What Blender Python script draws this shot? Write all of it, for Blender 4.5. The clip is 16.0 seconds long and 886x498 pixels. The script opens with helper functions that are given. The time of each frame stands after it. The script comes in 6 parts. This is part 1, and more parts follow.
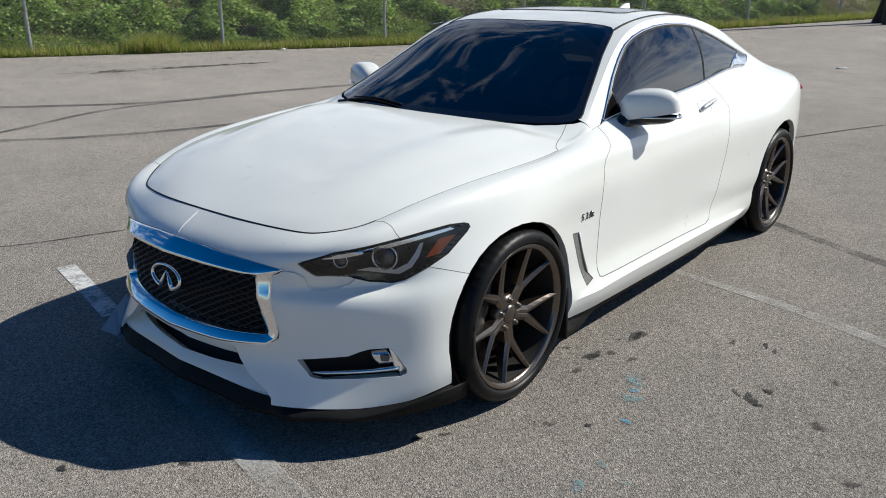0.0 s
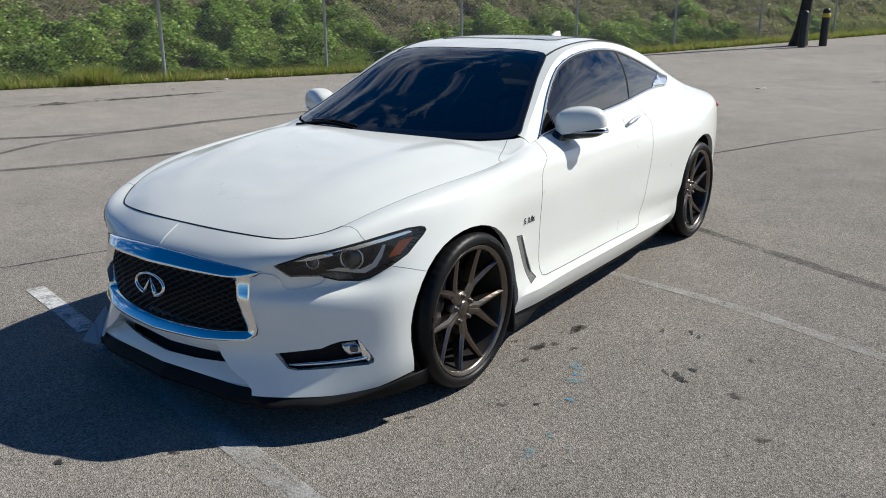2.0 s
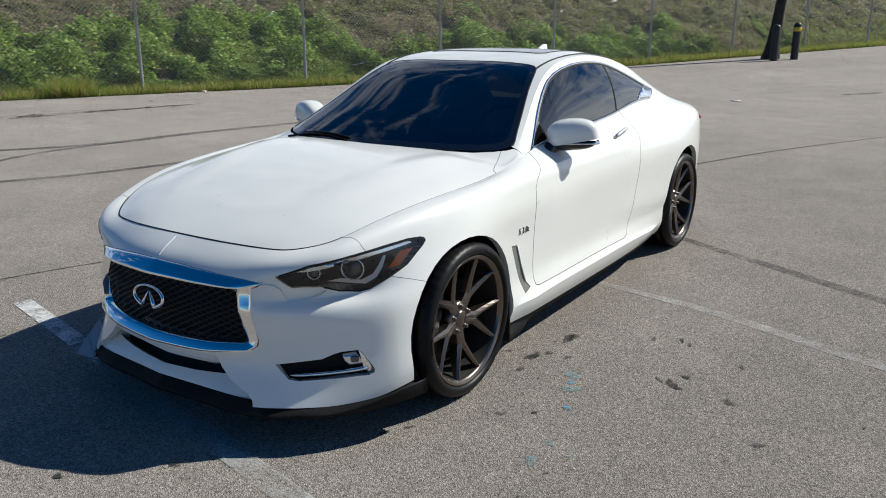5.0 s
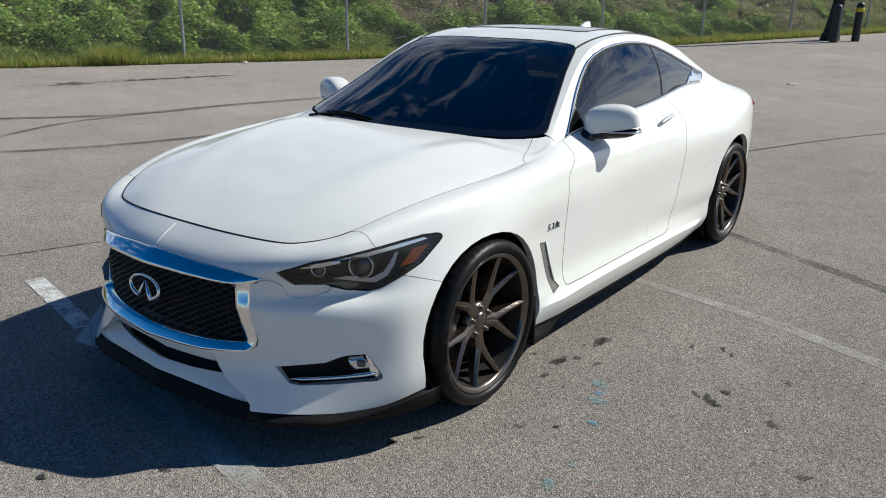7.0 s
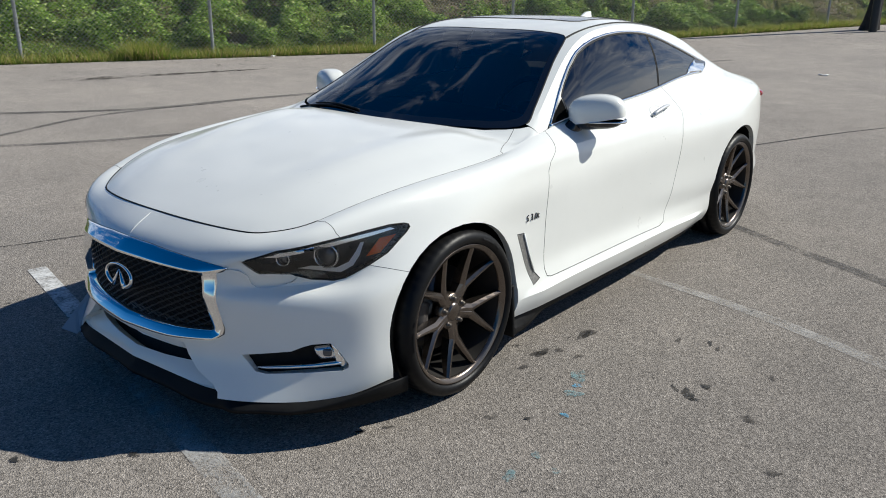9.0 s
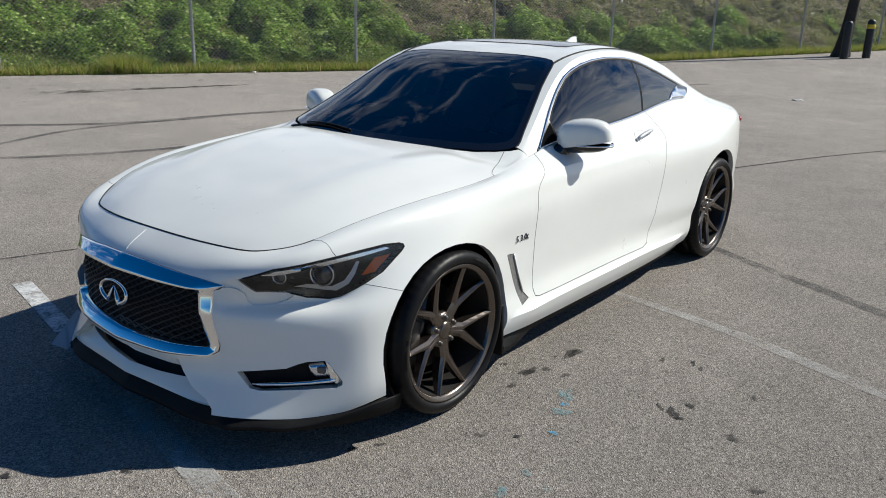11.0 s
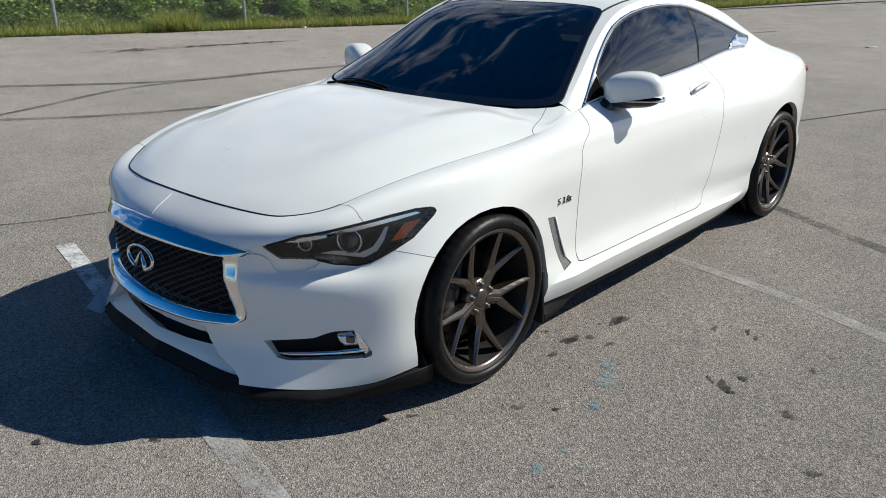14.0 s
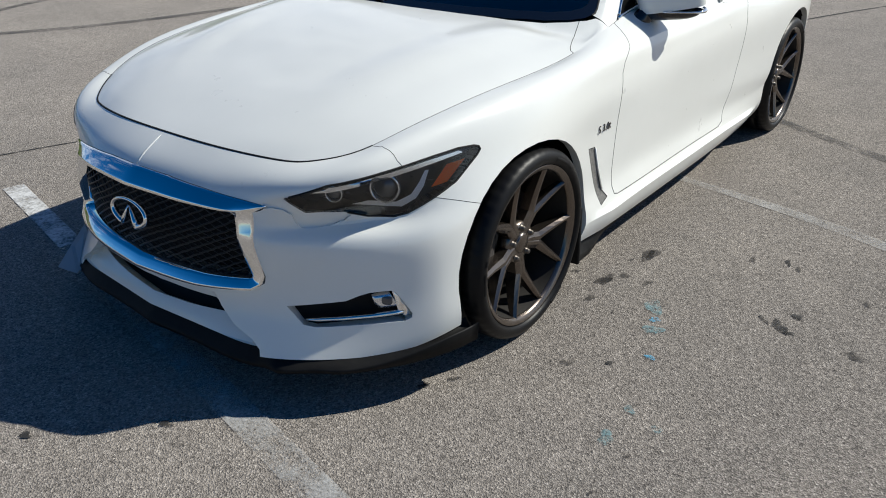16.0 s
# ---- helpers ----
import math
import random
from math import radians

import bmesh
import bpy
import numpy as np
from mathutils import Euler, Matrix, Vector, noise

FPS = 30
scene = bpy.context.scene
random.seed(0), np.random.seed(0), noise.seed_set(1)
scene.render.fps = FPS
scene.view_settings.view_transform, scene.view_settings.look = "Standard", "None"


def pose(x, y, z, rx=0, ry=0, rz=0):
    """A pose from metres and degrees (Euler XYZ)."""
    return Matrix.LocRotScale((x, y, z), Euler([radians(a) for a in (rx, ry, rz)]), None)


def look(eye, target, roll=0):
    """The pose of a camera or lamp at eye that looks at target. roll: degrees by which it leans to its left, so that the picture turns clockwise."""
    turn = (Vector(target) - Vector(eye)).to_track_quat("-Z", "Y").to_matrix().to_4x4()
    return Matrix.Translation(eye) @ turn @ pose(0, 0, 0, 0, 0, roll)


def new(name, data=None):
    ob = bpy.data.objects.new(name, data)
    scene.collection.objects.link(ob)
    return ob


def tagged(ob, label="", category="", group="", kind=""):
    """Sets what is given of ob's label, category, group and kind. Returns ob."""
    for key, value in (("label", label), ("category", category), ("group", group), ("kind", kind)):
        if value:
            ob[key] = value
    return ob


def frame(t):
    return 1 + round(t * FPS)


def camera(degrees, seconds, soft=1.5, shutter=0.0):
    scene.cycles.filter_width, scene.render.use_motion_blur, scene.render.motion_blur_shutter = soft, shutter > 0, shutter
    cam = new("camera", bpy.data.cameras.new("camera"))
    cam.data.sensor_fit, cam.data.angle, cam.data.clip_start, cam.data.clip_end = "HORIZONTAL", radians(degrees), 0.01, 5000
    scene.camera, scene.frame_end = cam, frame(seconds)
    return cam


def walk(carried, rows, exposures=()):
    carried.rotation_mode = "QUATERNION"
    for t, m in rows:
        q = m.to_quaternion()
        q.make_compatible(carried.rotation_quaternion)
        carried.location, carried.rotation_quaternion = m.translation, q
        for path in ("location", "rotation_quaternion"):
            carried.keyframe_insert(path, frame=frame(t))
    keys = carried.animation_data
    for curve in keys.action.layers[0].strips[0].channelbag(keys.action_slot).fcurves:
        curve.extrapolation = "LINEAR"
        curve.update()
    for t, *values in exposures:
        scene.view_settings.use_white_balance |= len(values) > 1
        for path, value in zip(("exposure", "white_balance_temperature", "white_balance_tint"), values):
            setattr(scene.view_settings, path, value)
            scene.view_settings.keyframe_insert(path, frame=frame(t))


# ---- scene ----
cam = camera(58.9, 16.0, soft=0.95)
PATH = [
    (0, (2.412, -2.228, 1.511), (1.197, -0.774, 0.871), 0.3),
    (0.5, (2.422, -2.39, 1.509), (1.277, -0.879, 0.872), 0.9),
    (1, (2.479, -2.467, 1.514), (1.346, -0.932, 0.917), 1.1),
    (1.5, (2.558, -2.495, 1.529), (1.428, -0.955, 0.937), 0.5),
    (2, (2.59, -2.533, 1.525), (1.474, -0.977, 0.949), -0.3),
    (2.5, (2.527, -2.608, 1.53), (1.446, -1.023, 0.966), -0.4),
    (3, (2.48, -2.704, 1.533), (1.452, -1.08, 0.982), -0.3),
    (5.5, (2.564, -2.543, 1.527), (1.456, -0.973, 0.973), -0.0),
    (6, (2.587, -2.465, 1.53), (1.429, -0.94, 0.95), -0.3),
    (6.5, (2.524, -2.391, 1.528), (1.369, -0.874, 0.924), 0.1),
    (7, (2.444, -2.334, 1.531), (1.299, -0.811, 0.923), 0.9),
    (7.5, (2.426, -2.31, 1.525), (1.313, -0.769, 0.904), 1.5),
    (8, (2.464, -2.266, 1.525), (1.358, -0.72, 0.904), 1.4),
    (8.5, (2.561, -2.209, 1.526), (1.415, -0.692, 0.904), 0.9),
    (9, (2.636, -2.183, 1.521), (1.422, -0.721, 0.897), 0.3),
    (9.2, (2.641, -2.201, 1.515), (1.421, -0.742, 0.896), 0.2),
    (11.5, (2.615, -2.26, 1.55), (1.445, -0.744, 0.972), 1.6),
    (12, (2.615, -2.156, 1.54), (1.414, -0.669, 0.948), 1.0),
    (12.5, (2.62, -2.079, 1.535), (1.38, -0.635, 0.92), 0.5),
    (13, (2.626, -2.056, 1.534), (1.37, -0.636, 0.897), 0.1),
    (13.5, (2.627, -2.071, 1.533), (1.358, -0.671, 0.877), 0.1),
    (14, (2.579, -2.093, 1.533), (1.32, -0.701, 0.842), 0.1),
    (14.5, (2.422, -2.17, 1.529), (1.252, -0.722, 0.799), 0.9),
    (15, (2.305, -2.204, 1.521), (1.184, -0.742, 0.743), 1.4),
    (15.5, (2.202, -2.123, 1.516), (1.096, -0.678, 0.684), 0.7),
    (16, (2.084, -2.025, 1.51), (1.005, -0.604, 0.607), 0.1),
]
walk(cam, [(t, look(eye, target, roll)) for t, eye, target, roll in PATH])

# world, sun, exposure
SUN_WAY = Vector((0.67, 0.875, 1.0)).normalized()      # towards the sun
scene.view_settings.exposure = 0.11
world = bpy.data.worlds.new("sky")
scene.world = world
world.use_nodes = True
wn, wl = world.node_tree.nodes, world.node_tree.links
wn.clear()
w_out = wn.new("ShaderNodeOutputWorld")
w_bg = wn.new("ShaderNodeBackground")
w_sky = wn.new("ShaderNodeTexSky")
w_sky.sky_type = "NISHITA"
w_sky.sun_disc = False
w_sky.sun_elevation = math.asin(SUN_WAY.z)
w_sky.sun_rotation = math.atan2(SUN_WAY.x, SUN_WAY.y)
w_sky.ozone_density = 6.0
w_sky.dust_density = 0.1
w_sky.altitude = 1200.0
w_co = wn.new("ShaderNodeTexCoord")
w_map = wn.new("ShaderNodeMapping")
w_map.inputs["Scale"].default_value = (1.0, 1.0, 1.6)
w_n1 = wn.new("ShaderNodeTexNoise")
w_n1.inputs["Scale"].default_value = 15.0
w_n1.inputs["Detail"].default_value = 7.0
w_n1.inputs["Roughness"].default_value = 0.66
w_n1.inputs["Distortion"].default_value = 0.5
# rippled cloud low on the sunny side, a clear zenith
w_sep = wn.new("ShaderNodeSeparateXYZ")
w_cover = wn.new("ShaderNodeMath")
w_cover.operation = "MULTIPLY_ADD"
w_cover.inputs[1].default_value = 0.22
w_high = wn.new("ShaderNodeMath")
w_high.operation = "MULTIPLY_ADD"
w_high.inputs[1].default_value = -0.30
w_abs = wn.new("ShaderNodeMath")
w_abs.operation = "ABSOLUTE"
w_wide = wn.new("ShaderNodeMath")
w_wide.operation = "MULTIPLY_ADD"
w_wide.inputs[1].default_value = 0.10
w_deep = wn.new("ShaderNodeHueSaturation")
w_deep.inputs["Saturation"].default_value = 1.3
w_deep.inputs["Value"].default_value = 0.80
w_deep.inputs["Hue"].default_value = 0.502
w_ramp = wn.new("ShaderNodeValToRGB")
w_ramp.color_ramp.elements[0].position = 0.47
w_ramp.color_ramp.elements[1].position = 0.80
w_mix = wn.new("ShaderNodeMix")
w_mix.data_type = "RGBA"
w_mix.inputs[7].default_value = (11.0, 11.6, 12.4, 1.0)
wl.new(w_co.outputs["Generated"], w_map.inputs["Vector"])
wl.new(w_co.outputs["Generated"], w_sep.inputs["Vector"])
wl.new(w_map.outputs["Vector"], w_n1.inputs["Vector"])
wl.new(w_sep.outputs["Y"], w_cover.inputs[0])
w_n2 = wn.new("ShaderNodeTexNoise")
w_n2.inputs["Scale"].default_value = 3.2
w_n2.inputs["Detail"].default_value = 5.0
w_n2.inputs["Roughness"].default_value = 0.55
w_sum = wn.new("ShaderNodeMath")
w_sum.operation = "MULTIPLY_ADD"
w_sum.inputs[1].default_value = 0.38
w_half = wn.new("ShaderNodeMath")
w_half.operation = "MULTIPLY"
w_half.inputs[1].default_value = 0.62
wl.new(w_map.outputs["Vector"], w_n2.inputs["Vector"])
wl.new(w_n1.outputs["Fac"], w_half.inputs[0])
wl.new(w_n2.outputs["Fac"], w_sum.inputs[0])
wl.new(w_half.outputs["Value"], w_sum.inputs[2])
wl.new(w_sum.outputs["Value"], w_high.inputs[2])
wl.new(w_sep.outputs["Z"], w_high.inputs[0])
wl.new(w_high.outputs["Value"], w_cover.inputs[2])
wl.new(w_sep.outputs["X"], w_abs.inputs[0])
wl.new(w_abs.outputs["Value"], w_wide.inputs[0])
wl.new(w_cover.outputs["Value"], w_wide.inputs[2])
wl.new(w_wide.outputs["Value"], w_ramp.inputs["Fac"])
wl.new(w_ramp.outputs["Color"], w_mix.inputs[0])
wl.new(w_sky.outputs["Color"], w_deep.inputs["Color"])
wl.new(w_deep.outputs["Color"], w_mix.inputs[6])
wl.new(w_mix.outputs[2], w_bg.inputs["Color"])
w_bg.inputs["Strength"].default_value = 0.086
wl.new(w_bg.outputs["Background"], w_out.inputs["Surface"])

sun = new("sun", bpy.data.lights.new("sun", "SUN"))
sun.data.energy = 5.0
sun.data.angle = radians(0.55)
sun.data.color = (1.0, 0.985, 0.90)
sun.matrix_world = look((0, 0, 30), Vector((0, 0, 30)) - SUN_WAY)

# materials
def mat(name, base, rough=0.5, metal=0.0, coat=0.0, spec=0.5):
    m = bpy.data.materials.new(name)
    m.use_nodes = True
    b = m.node_tree.nodes["Principled BSDF"]
    b.inputs["Base Color"].default_value = (*base, 1.0)
    b.inputs["Roughness"].default_value = rough
    b.inputs["Metallic"].default_value = metal
    b.inputs["Coat Weight"].default_value = coat
    b.inputs["Coat Roughness"].default_value = 0.03
    b.inputs["Specular IOR Level"].default_value = spec
    return m


def nodes_of(m):
    t = m.node_tree
    return t.nodes, t.links, t.nodes["Principled BSDF"]


def coords(m, kind="Object"):
    n, l, b = nodes_of(m)
    c = n.new("ShaderNodeTexCoord")
    return c.outputs[kind]


def noise_tex(m, scale, detail=4.0, rough=0.6, kind="Object", distortion=0.0, vec=None):
    n, l, b = nodes_of(m)
    t = n.new("ShaderNodeTexNoise")
    t.inputs["Scale"].default_value = scale
    t.inputs["Detail"].default_value = detail
    t.inputs["Roughness"].default_value = rough
    t.inputs["Distortion"].default_value = distortion
    l.new(vec if vec is not None else coords(m, kind), t.inputs["Vector"])
    return t.outputs["Fac"]


def ramp(m, fac, stops):
    n, l, b = nodes_of(m)
    r = n.new("ShaderNodeValToRGB")
    e = r.color_ramp.elements
    while len(e) < len(stops):
        e.new(0.5)
    for k, (p, c) in enumerate(stops):
        e[k].position = p
        e[k].color = (*c, 1.0) if len(c) == 3 else c
    l.new(fac, r.inputs["Fac"])
    return r.outputs["Color"]


def mixed(m, fac, a, b_, blend="MIX"):
    n, l, b = nodes_of(m)
    x = n.new("ShaderNodeMix")
    x.data_type = "RGBA"
    x.blend_type = blend
    for src, k in ((fac, 0), (a, 6), (b_, 7)):
        if isinstance(src, (int, float)):
            x.inputs[k].default_value = src
        elif isinstance(src, tuple):
            x.inputs[k].default_value = (*src, 1.0)
        else:
            l.new(src, x.inputs[k])
    return x.outputs[2]


def bump(m, height, strength=0.3, dist=0.01):
    n, l, b = nodes_of(m)
    x = n.new("ShaderNodeBump")
    x.inputs["Strength"].default_value = strength
    x.inputs["Distance"].default_value = dist
    l.new(height, x.inputs["Height"])
    l.new(x.outputs["Normal"], b.inputs["Normal"])
    return x


def voronoi(m, scale, feature="F1", kind="Object"):
    n, l, b = nodes_of(m)
    v = n.new("ShaderNodeTexVoronoi")
    v.feature = feature
    v.inputs["Scale"].default_value = scale
    l.new(coords(m, kind), v.inputs["Vector"])
    return v


def colour(m, socket):
    n, l, b = nodes_of(m)
    l.new(socket, b.inputs["Base Color"])


# pearl white paint: faint flake and road dust
paint = mat("pearl_white_paint", (0.8, 0.8, 0.785), 0.32, 0.0, 1.0)
paint.node_tree.nodes["Principled BSDF"].inputs["Coat Weight"].default_value = 0.75
paint.node_tree.nodes["Principled BSDF"].inputs["Coat Roughness"].default_value = 0.075
n_dust = noise_tex(paint, 3.0, 5)
colour(paint, ramp(paint, n_dust, [(0.3, (0.825, 0.83, 0.785)), (0.75, (0.79, 0.795, 0.75))]))
nodes_of(paint)[1].new(ramp(paint, noise_tex(paint, 9.0, 6), [(0.3, (0.27,) * 3), (0.8, (0.42,) * 3)]), nodes_of(paint)[2].inputs["Roughness"])

black_gloss = mat("black_gloss_plastic", (0.012, 0.012, 0.013), 0.16, 0.0, 0.4)
black_matt = mat("black_matt_plastic", (0.006, 0.006, 0.006), 0.6, spec=0.2)
colour(black_matt, ramp(black_matt, noise_tex(black_matt, 30, 5), [(0.3, (0.003, 0.003, 0.0035)), (0.8, (0.008, 0.008, 0.008))]))
seam_dark = mat("panel_gap_dark", (0.006, 0.006, 0.006), 0.8)
seam_soft = mat("panel_gap_side", (0.06, 0.06, 0.058), 0.7)
chrome = mat("chrome", (0.86, 0.87, 0.88), 0.06, 1.0)
handle_silver = mat("handle_silver", (0.68, 0.69, 0.69), 0.3, 0.35)
vent_grey = mat("fender_vent_grey", (0.16, 0.155, 0.145), 0.55, 0.3)
colour(vent_grey, ramp(vent_grey, noise_tex(vent_grey, 120, 3), [(0.35, (0.17, 0.165, 0.155)), (0.7, (0.30, 0.29, 0.27))]))

bronze = mat("bronze_wheel_metal", (0.17, 0.14, 0.118), 0.27, 0.95, 0.2)
colour(bronze, ramp(bronze, noise_tex(bronze, 14, 5), [(0.3, (0.180, 0.150, 0.128)), (0.8, (0.135, 0.112, 0.095))]))
rubber = mat("tyre_rubber", (0.010, 0.010, 0.011), 0.42, spec=0.18)
colour(rubber, ramp(rubber, noise_tex(rubber, 25, 6), [(0.3, (0.005, 0.005, 0.006)), (0.8, (0.010, 0.010, 0.0095))]))
bump(rubber, noise_tex(rubber, 300, 3), 0.15, 0.002)
brake_steel = mat("brake_disc_steel", (0.09, 0.085, 0.08), 0.4, 1.0)
brake_dark = mat("brake_caliper_grey", (0.035, 0.035, 0.037), 0.45, 0.4)
nut_metal = mat("wheel_nut_metal", (0.12, 0.105, 0.09), 0.4, 0.8)
barrel_dark = mat("wheel_barrel_dark", (0.022, 0.020, 0.018), 0.55, 0.3)


def glass_mat(name, tint, mixing, rough=0.0, ior=1.52):
    """Tinted car glass: part clear and tinted, part gloss by Fresnel."""
    m = bpy.data.materials.new(name)
    m.use_nodes = True
    n, l = m.node_tree.nodes, m.node_tree.links
    n.clear()
    out = n.new("ShaderNodeOutputMaterial")
    tr = n.new("ShaderNodeBsdfTransparent")
    tr.inputs["Color"].default_value = (*tint, 1)
    gl = n.new("ShaderNodeBsdfGlossy")
    gl.inputs["Roughness"].default_value = rough
    gl.inputs["Color"].default_value = (mixing, mixing, mixing, 1)
    fr = n.new("ShaderNodeFresnel")
    fr.inputs["IOR"].default_value = ior
    mx = n.new("ShaderNodeMixShader")
    l.new(fr.outputs["Fac"], mx.inputs["Fac"])
    l.new(tr.outputs["BSDF"], mx.inputs[1])
    l.new(gl.outputs["BSDF"], mx.inputs[2])
    l.new(mx.outputs["Shader"], out.inputs["Surface"])
    return m


windshield_glass = glass_mat("windshield_glass", (0.68, 0.75, 0.80), 1.0, ior=1.75)
side_glass_mat = glass_mat("tinted_side_glass", (0.15, 0.16, 0.17), 1.0, ior=1.85)
lens_glass = glass_mat("headlight_lens", (0.96, 0.97, 0.98), 1.0)
amber_glass = mat("amber_reflector", (1.0, 0.17, 0.02), 0.35, 0.0, 0.0, 0.2)
lamp_dark = mat("headlight_housing_dark", (0.035, 0.036, 0.04), 0.3, 0.25)
lamp_silver = mat("headlight_trim_silver", (0.72, 0.73, 0.75), 0.16, 0.9)
lamp_lens = mat("projector_lens", (0.05, 0.055, 0.065), 0.03, 0.0, 1.0)
led_white = mat("light_guide_white", (0.85, 0.86, 0.88), 0.2)
frit_black = mat("printed_glass_black", (0.006, 0.006, 0.007), 0.06, 0.0, 0.5)
leather = mat("seat_leather_grey", (0.55, 0.55, 0.55), 0.5)
colour(leather, ramp(leather, noise_tex(leather, 60, 5), [(0.3, (0.62, 0.62, 0.61)), (0.8, (0.72, 0.72, 0.71))]))
dash_mat = mat("dashboard_black", (0.02, 0.02, 0.022), 0.6)
bump(dash_mat, noise_tex(dash_mat, 220, 3), 0.3, 0.002)

# weathered asphalt: pale aggregate in a grey binder, stains, tone that pales with distance
asphalt = mat("weathered_asphalt", (0.2, 0.19, 0.18), 0.95, spec=0.12)
v1 = voronoi(asphalt, 205)
v2 = voronoi(asphalt, 120)
stone = ramp(asphalt, v1.outputs["Color"], [(0.0, (0.072, 0.066, 0.061)), (0.25, (0.150, 0.137, 0.126)), (0.50, (0.255, 0.232, 0.210)), (0.80, (0.400, 0.364, 0.330)), (1.0, (0.74, 0.69, 0.635))])
stone2 = ramp(asphalt, v2.outputs["Color"], [(0.0, (0.062, 0.056, 0.052)), (0.5, (0.248, 0.225, 0.204)), (1.0, (0.517, 0.470, 0.424))])
mixs = mixed(asphalt, 0.38, stone, stone2)
big = ramp(asphalt, noise_tex(asphalt, 0.35, 6, 0.65), [(0.3, (0.86, 0.86, 0.86)), (0.7, (1.10, 1.085, 1.06))])
# asphalt pales with distance: light scattered at flat viewing angles, put into the colour
glare_dist = nodes_of(asphalt)[0].new("ShaderNodeVectorMath")
glare_dist.operation = "DISTANCE"
glare_dist.inputs[1].default_value = (4.0, 0.6, 0.0)
nodes_of(asphalt)[1].new(coords(asphalt), glare_dist.inputs[0])
glare_r = nodes_of(asphalt)[0].new("ShaderNodeMapRange")
glare_r.inputs["From Min"].default_value = 1.0
glare_r.inputs["From Max"].default_value = 12.0
glare_r.inputs["To Min"].default_value = 0.83
glare_r.inputs["To Max"].default_value = 1.27
nodes_of(asphalt)[1].new(glare_dist.outputs["Value"], glare_r.inputs["Value"])
big = mixed(asphalt, 1.0, big, glare_r.outputs["Result"], "MULTIPLY")
mid = ramp(asphalt, noise_tex(asphalt, 2.2, 6, 0.7), [(0.3, (0.86, 0.86, 0.86)), (0.7, (1.07, 1.06, 1.05))])
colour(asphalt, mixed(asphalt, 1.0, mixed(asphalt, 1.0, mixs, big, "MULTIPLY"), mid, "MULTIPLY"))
bump(asphalt, v1.outputs["Distance"], 0.6, 0.006)

# ground
def ground_z(x, y):
    """The lot is level round the car and rises gently towards the far fence."""
    d = y - 11.0
    e = min(max((-7.5 - x) / 4, 0), 1)
    return 0.036 * 0.5 * (d + math.sqrt(d * d + 9.0)) - 0.006 + 0.10 * e * e * (3 - 2 * e)


def grid_mesh(bm, xs, ys, zf):
    rows = [[bm.verts.new((x, y, zf(x, y))) for x in xs] for y in ys]
    for j in range(len(ys) - 1):
        for i in range(len(xs) - 1):
            bm.faces.new((rows[j][i], rows[j][i + 1], rows[j + 1][i + 1], rows[j + 1][i]))


def make(name, bm, material, parent=None, smooth=True):
    me = bpy.data.meshes.new(name)
    bm.normal_update()
    bm.to_mesh(me)
    bm.free()
    if smooth:
        me.polygons.foreach_set("use_smooth", [True] * len(me.polygons))
    me.materials.append(material)
    ob = new(name, me)
    ob.parent = parent
    return ob


def part(name, bm, material, parent, label="", smooth=True):
    ob = make(name, bm, material, parent, smooth)
    if label:
        ob["label"] = label
    return ob


FENCE_0 = Vector((-12.57, 8.20))
FENCE_D = Vector((1.62, 3.38))           # from post to post
FENCE_N = Vector((-FENCE_D.y, FENCE_D.x)).normalized()      # away from the lot


def bank_z(x, y):
    """Height of the land: the lot, then the grass bank behind the fence."""
    d = (Vector((x, y)) - FENCE_0).dot(FENCE_N)
    z = ground_z(x, y)
    if d > -0.25:
        k = d + 0.25
        rise = 2.7 * (1 - math.exp(-(k / 5.2) ** 1.25)) + 0.02 * min(k, 12)
        lumps = 0.14 * noise.noise((x * 0.5, y * 0.5, 0)) + 0.17 * noise.noise((x * 1.3, y * 1.3, 4.0)) + 0.15 * noise.noise((x * 3.0, y * 3.0, 9.0))
        z += rise + lumps * min(max(k - 0.45, 0.0), 1.0)
    return z


bm = bmesh.new()
xs = [-900, -300, -100] + [-60 + 2 * k for k in range(61)] + [100, 300, 900]
ys = [-900, -300, -100, -50] + [-20 + 1.5 * k for k in range(68)] + [120, 300, 900]
grid_mesh(bm, xs, ys, lambda x, y: ground_z(x, min(y, 60.0)))
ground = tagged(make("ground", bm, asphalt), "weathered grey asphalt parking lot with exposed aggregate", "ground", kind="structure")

# ---- the car: x to its left, y towards its tail, front axle at y = 0 ----
def natural(knots, pts):
    """Second derivatives of the natural cubic spline through pts at knots."""
    n = len(knots)
    a = np.zeros((n, n))
    r = np.zeros_like(pts)
    a[0, 0] = a[-1, -1] = 1
    h = np.diff(knots)
    for k in range(1, n - 1):
        a[k, k - 1], a[k, k], a[k, k + 1] = h[k - 1], 2 * (h[k - 1] + h[k]), h[k]
        r[k] = 6 * ((pts[k + 1] - pts[k]) / h[k] - (pts[k] - pts[k - 1]) / h[k - 1])
    return np.linalg.solve(a, r.reshape(n, -1)).reshape(pts.shape)


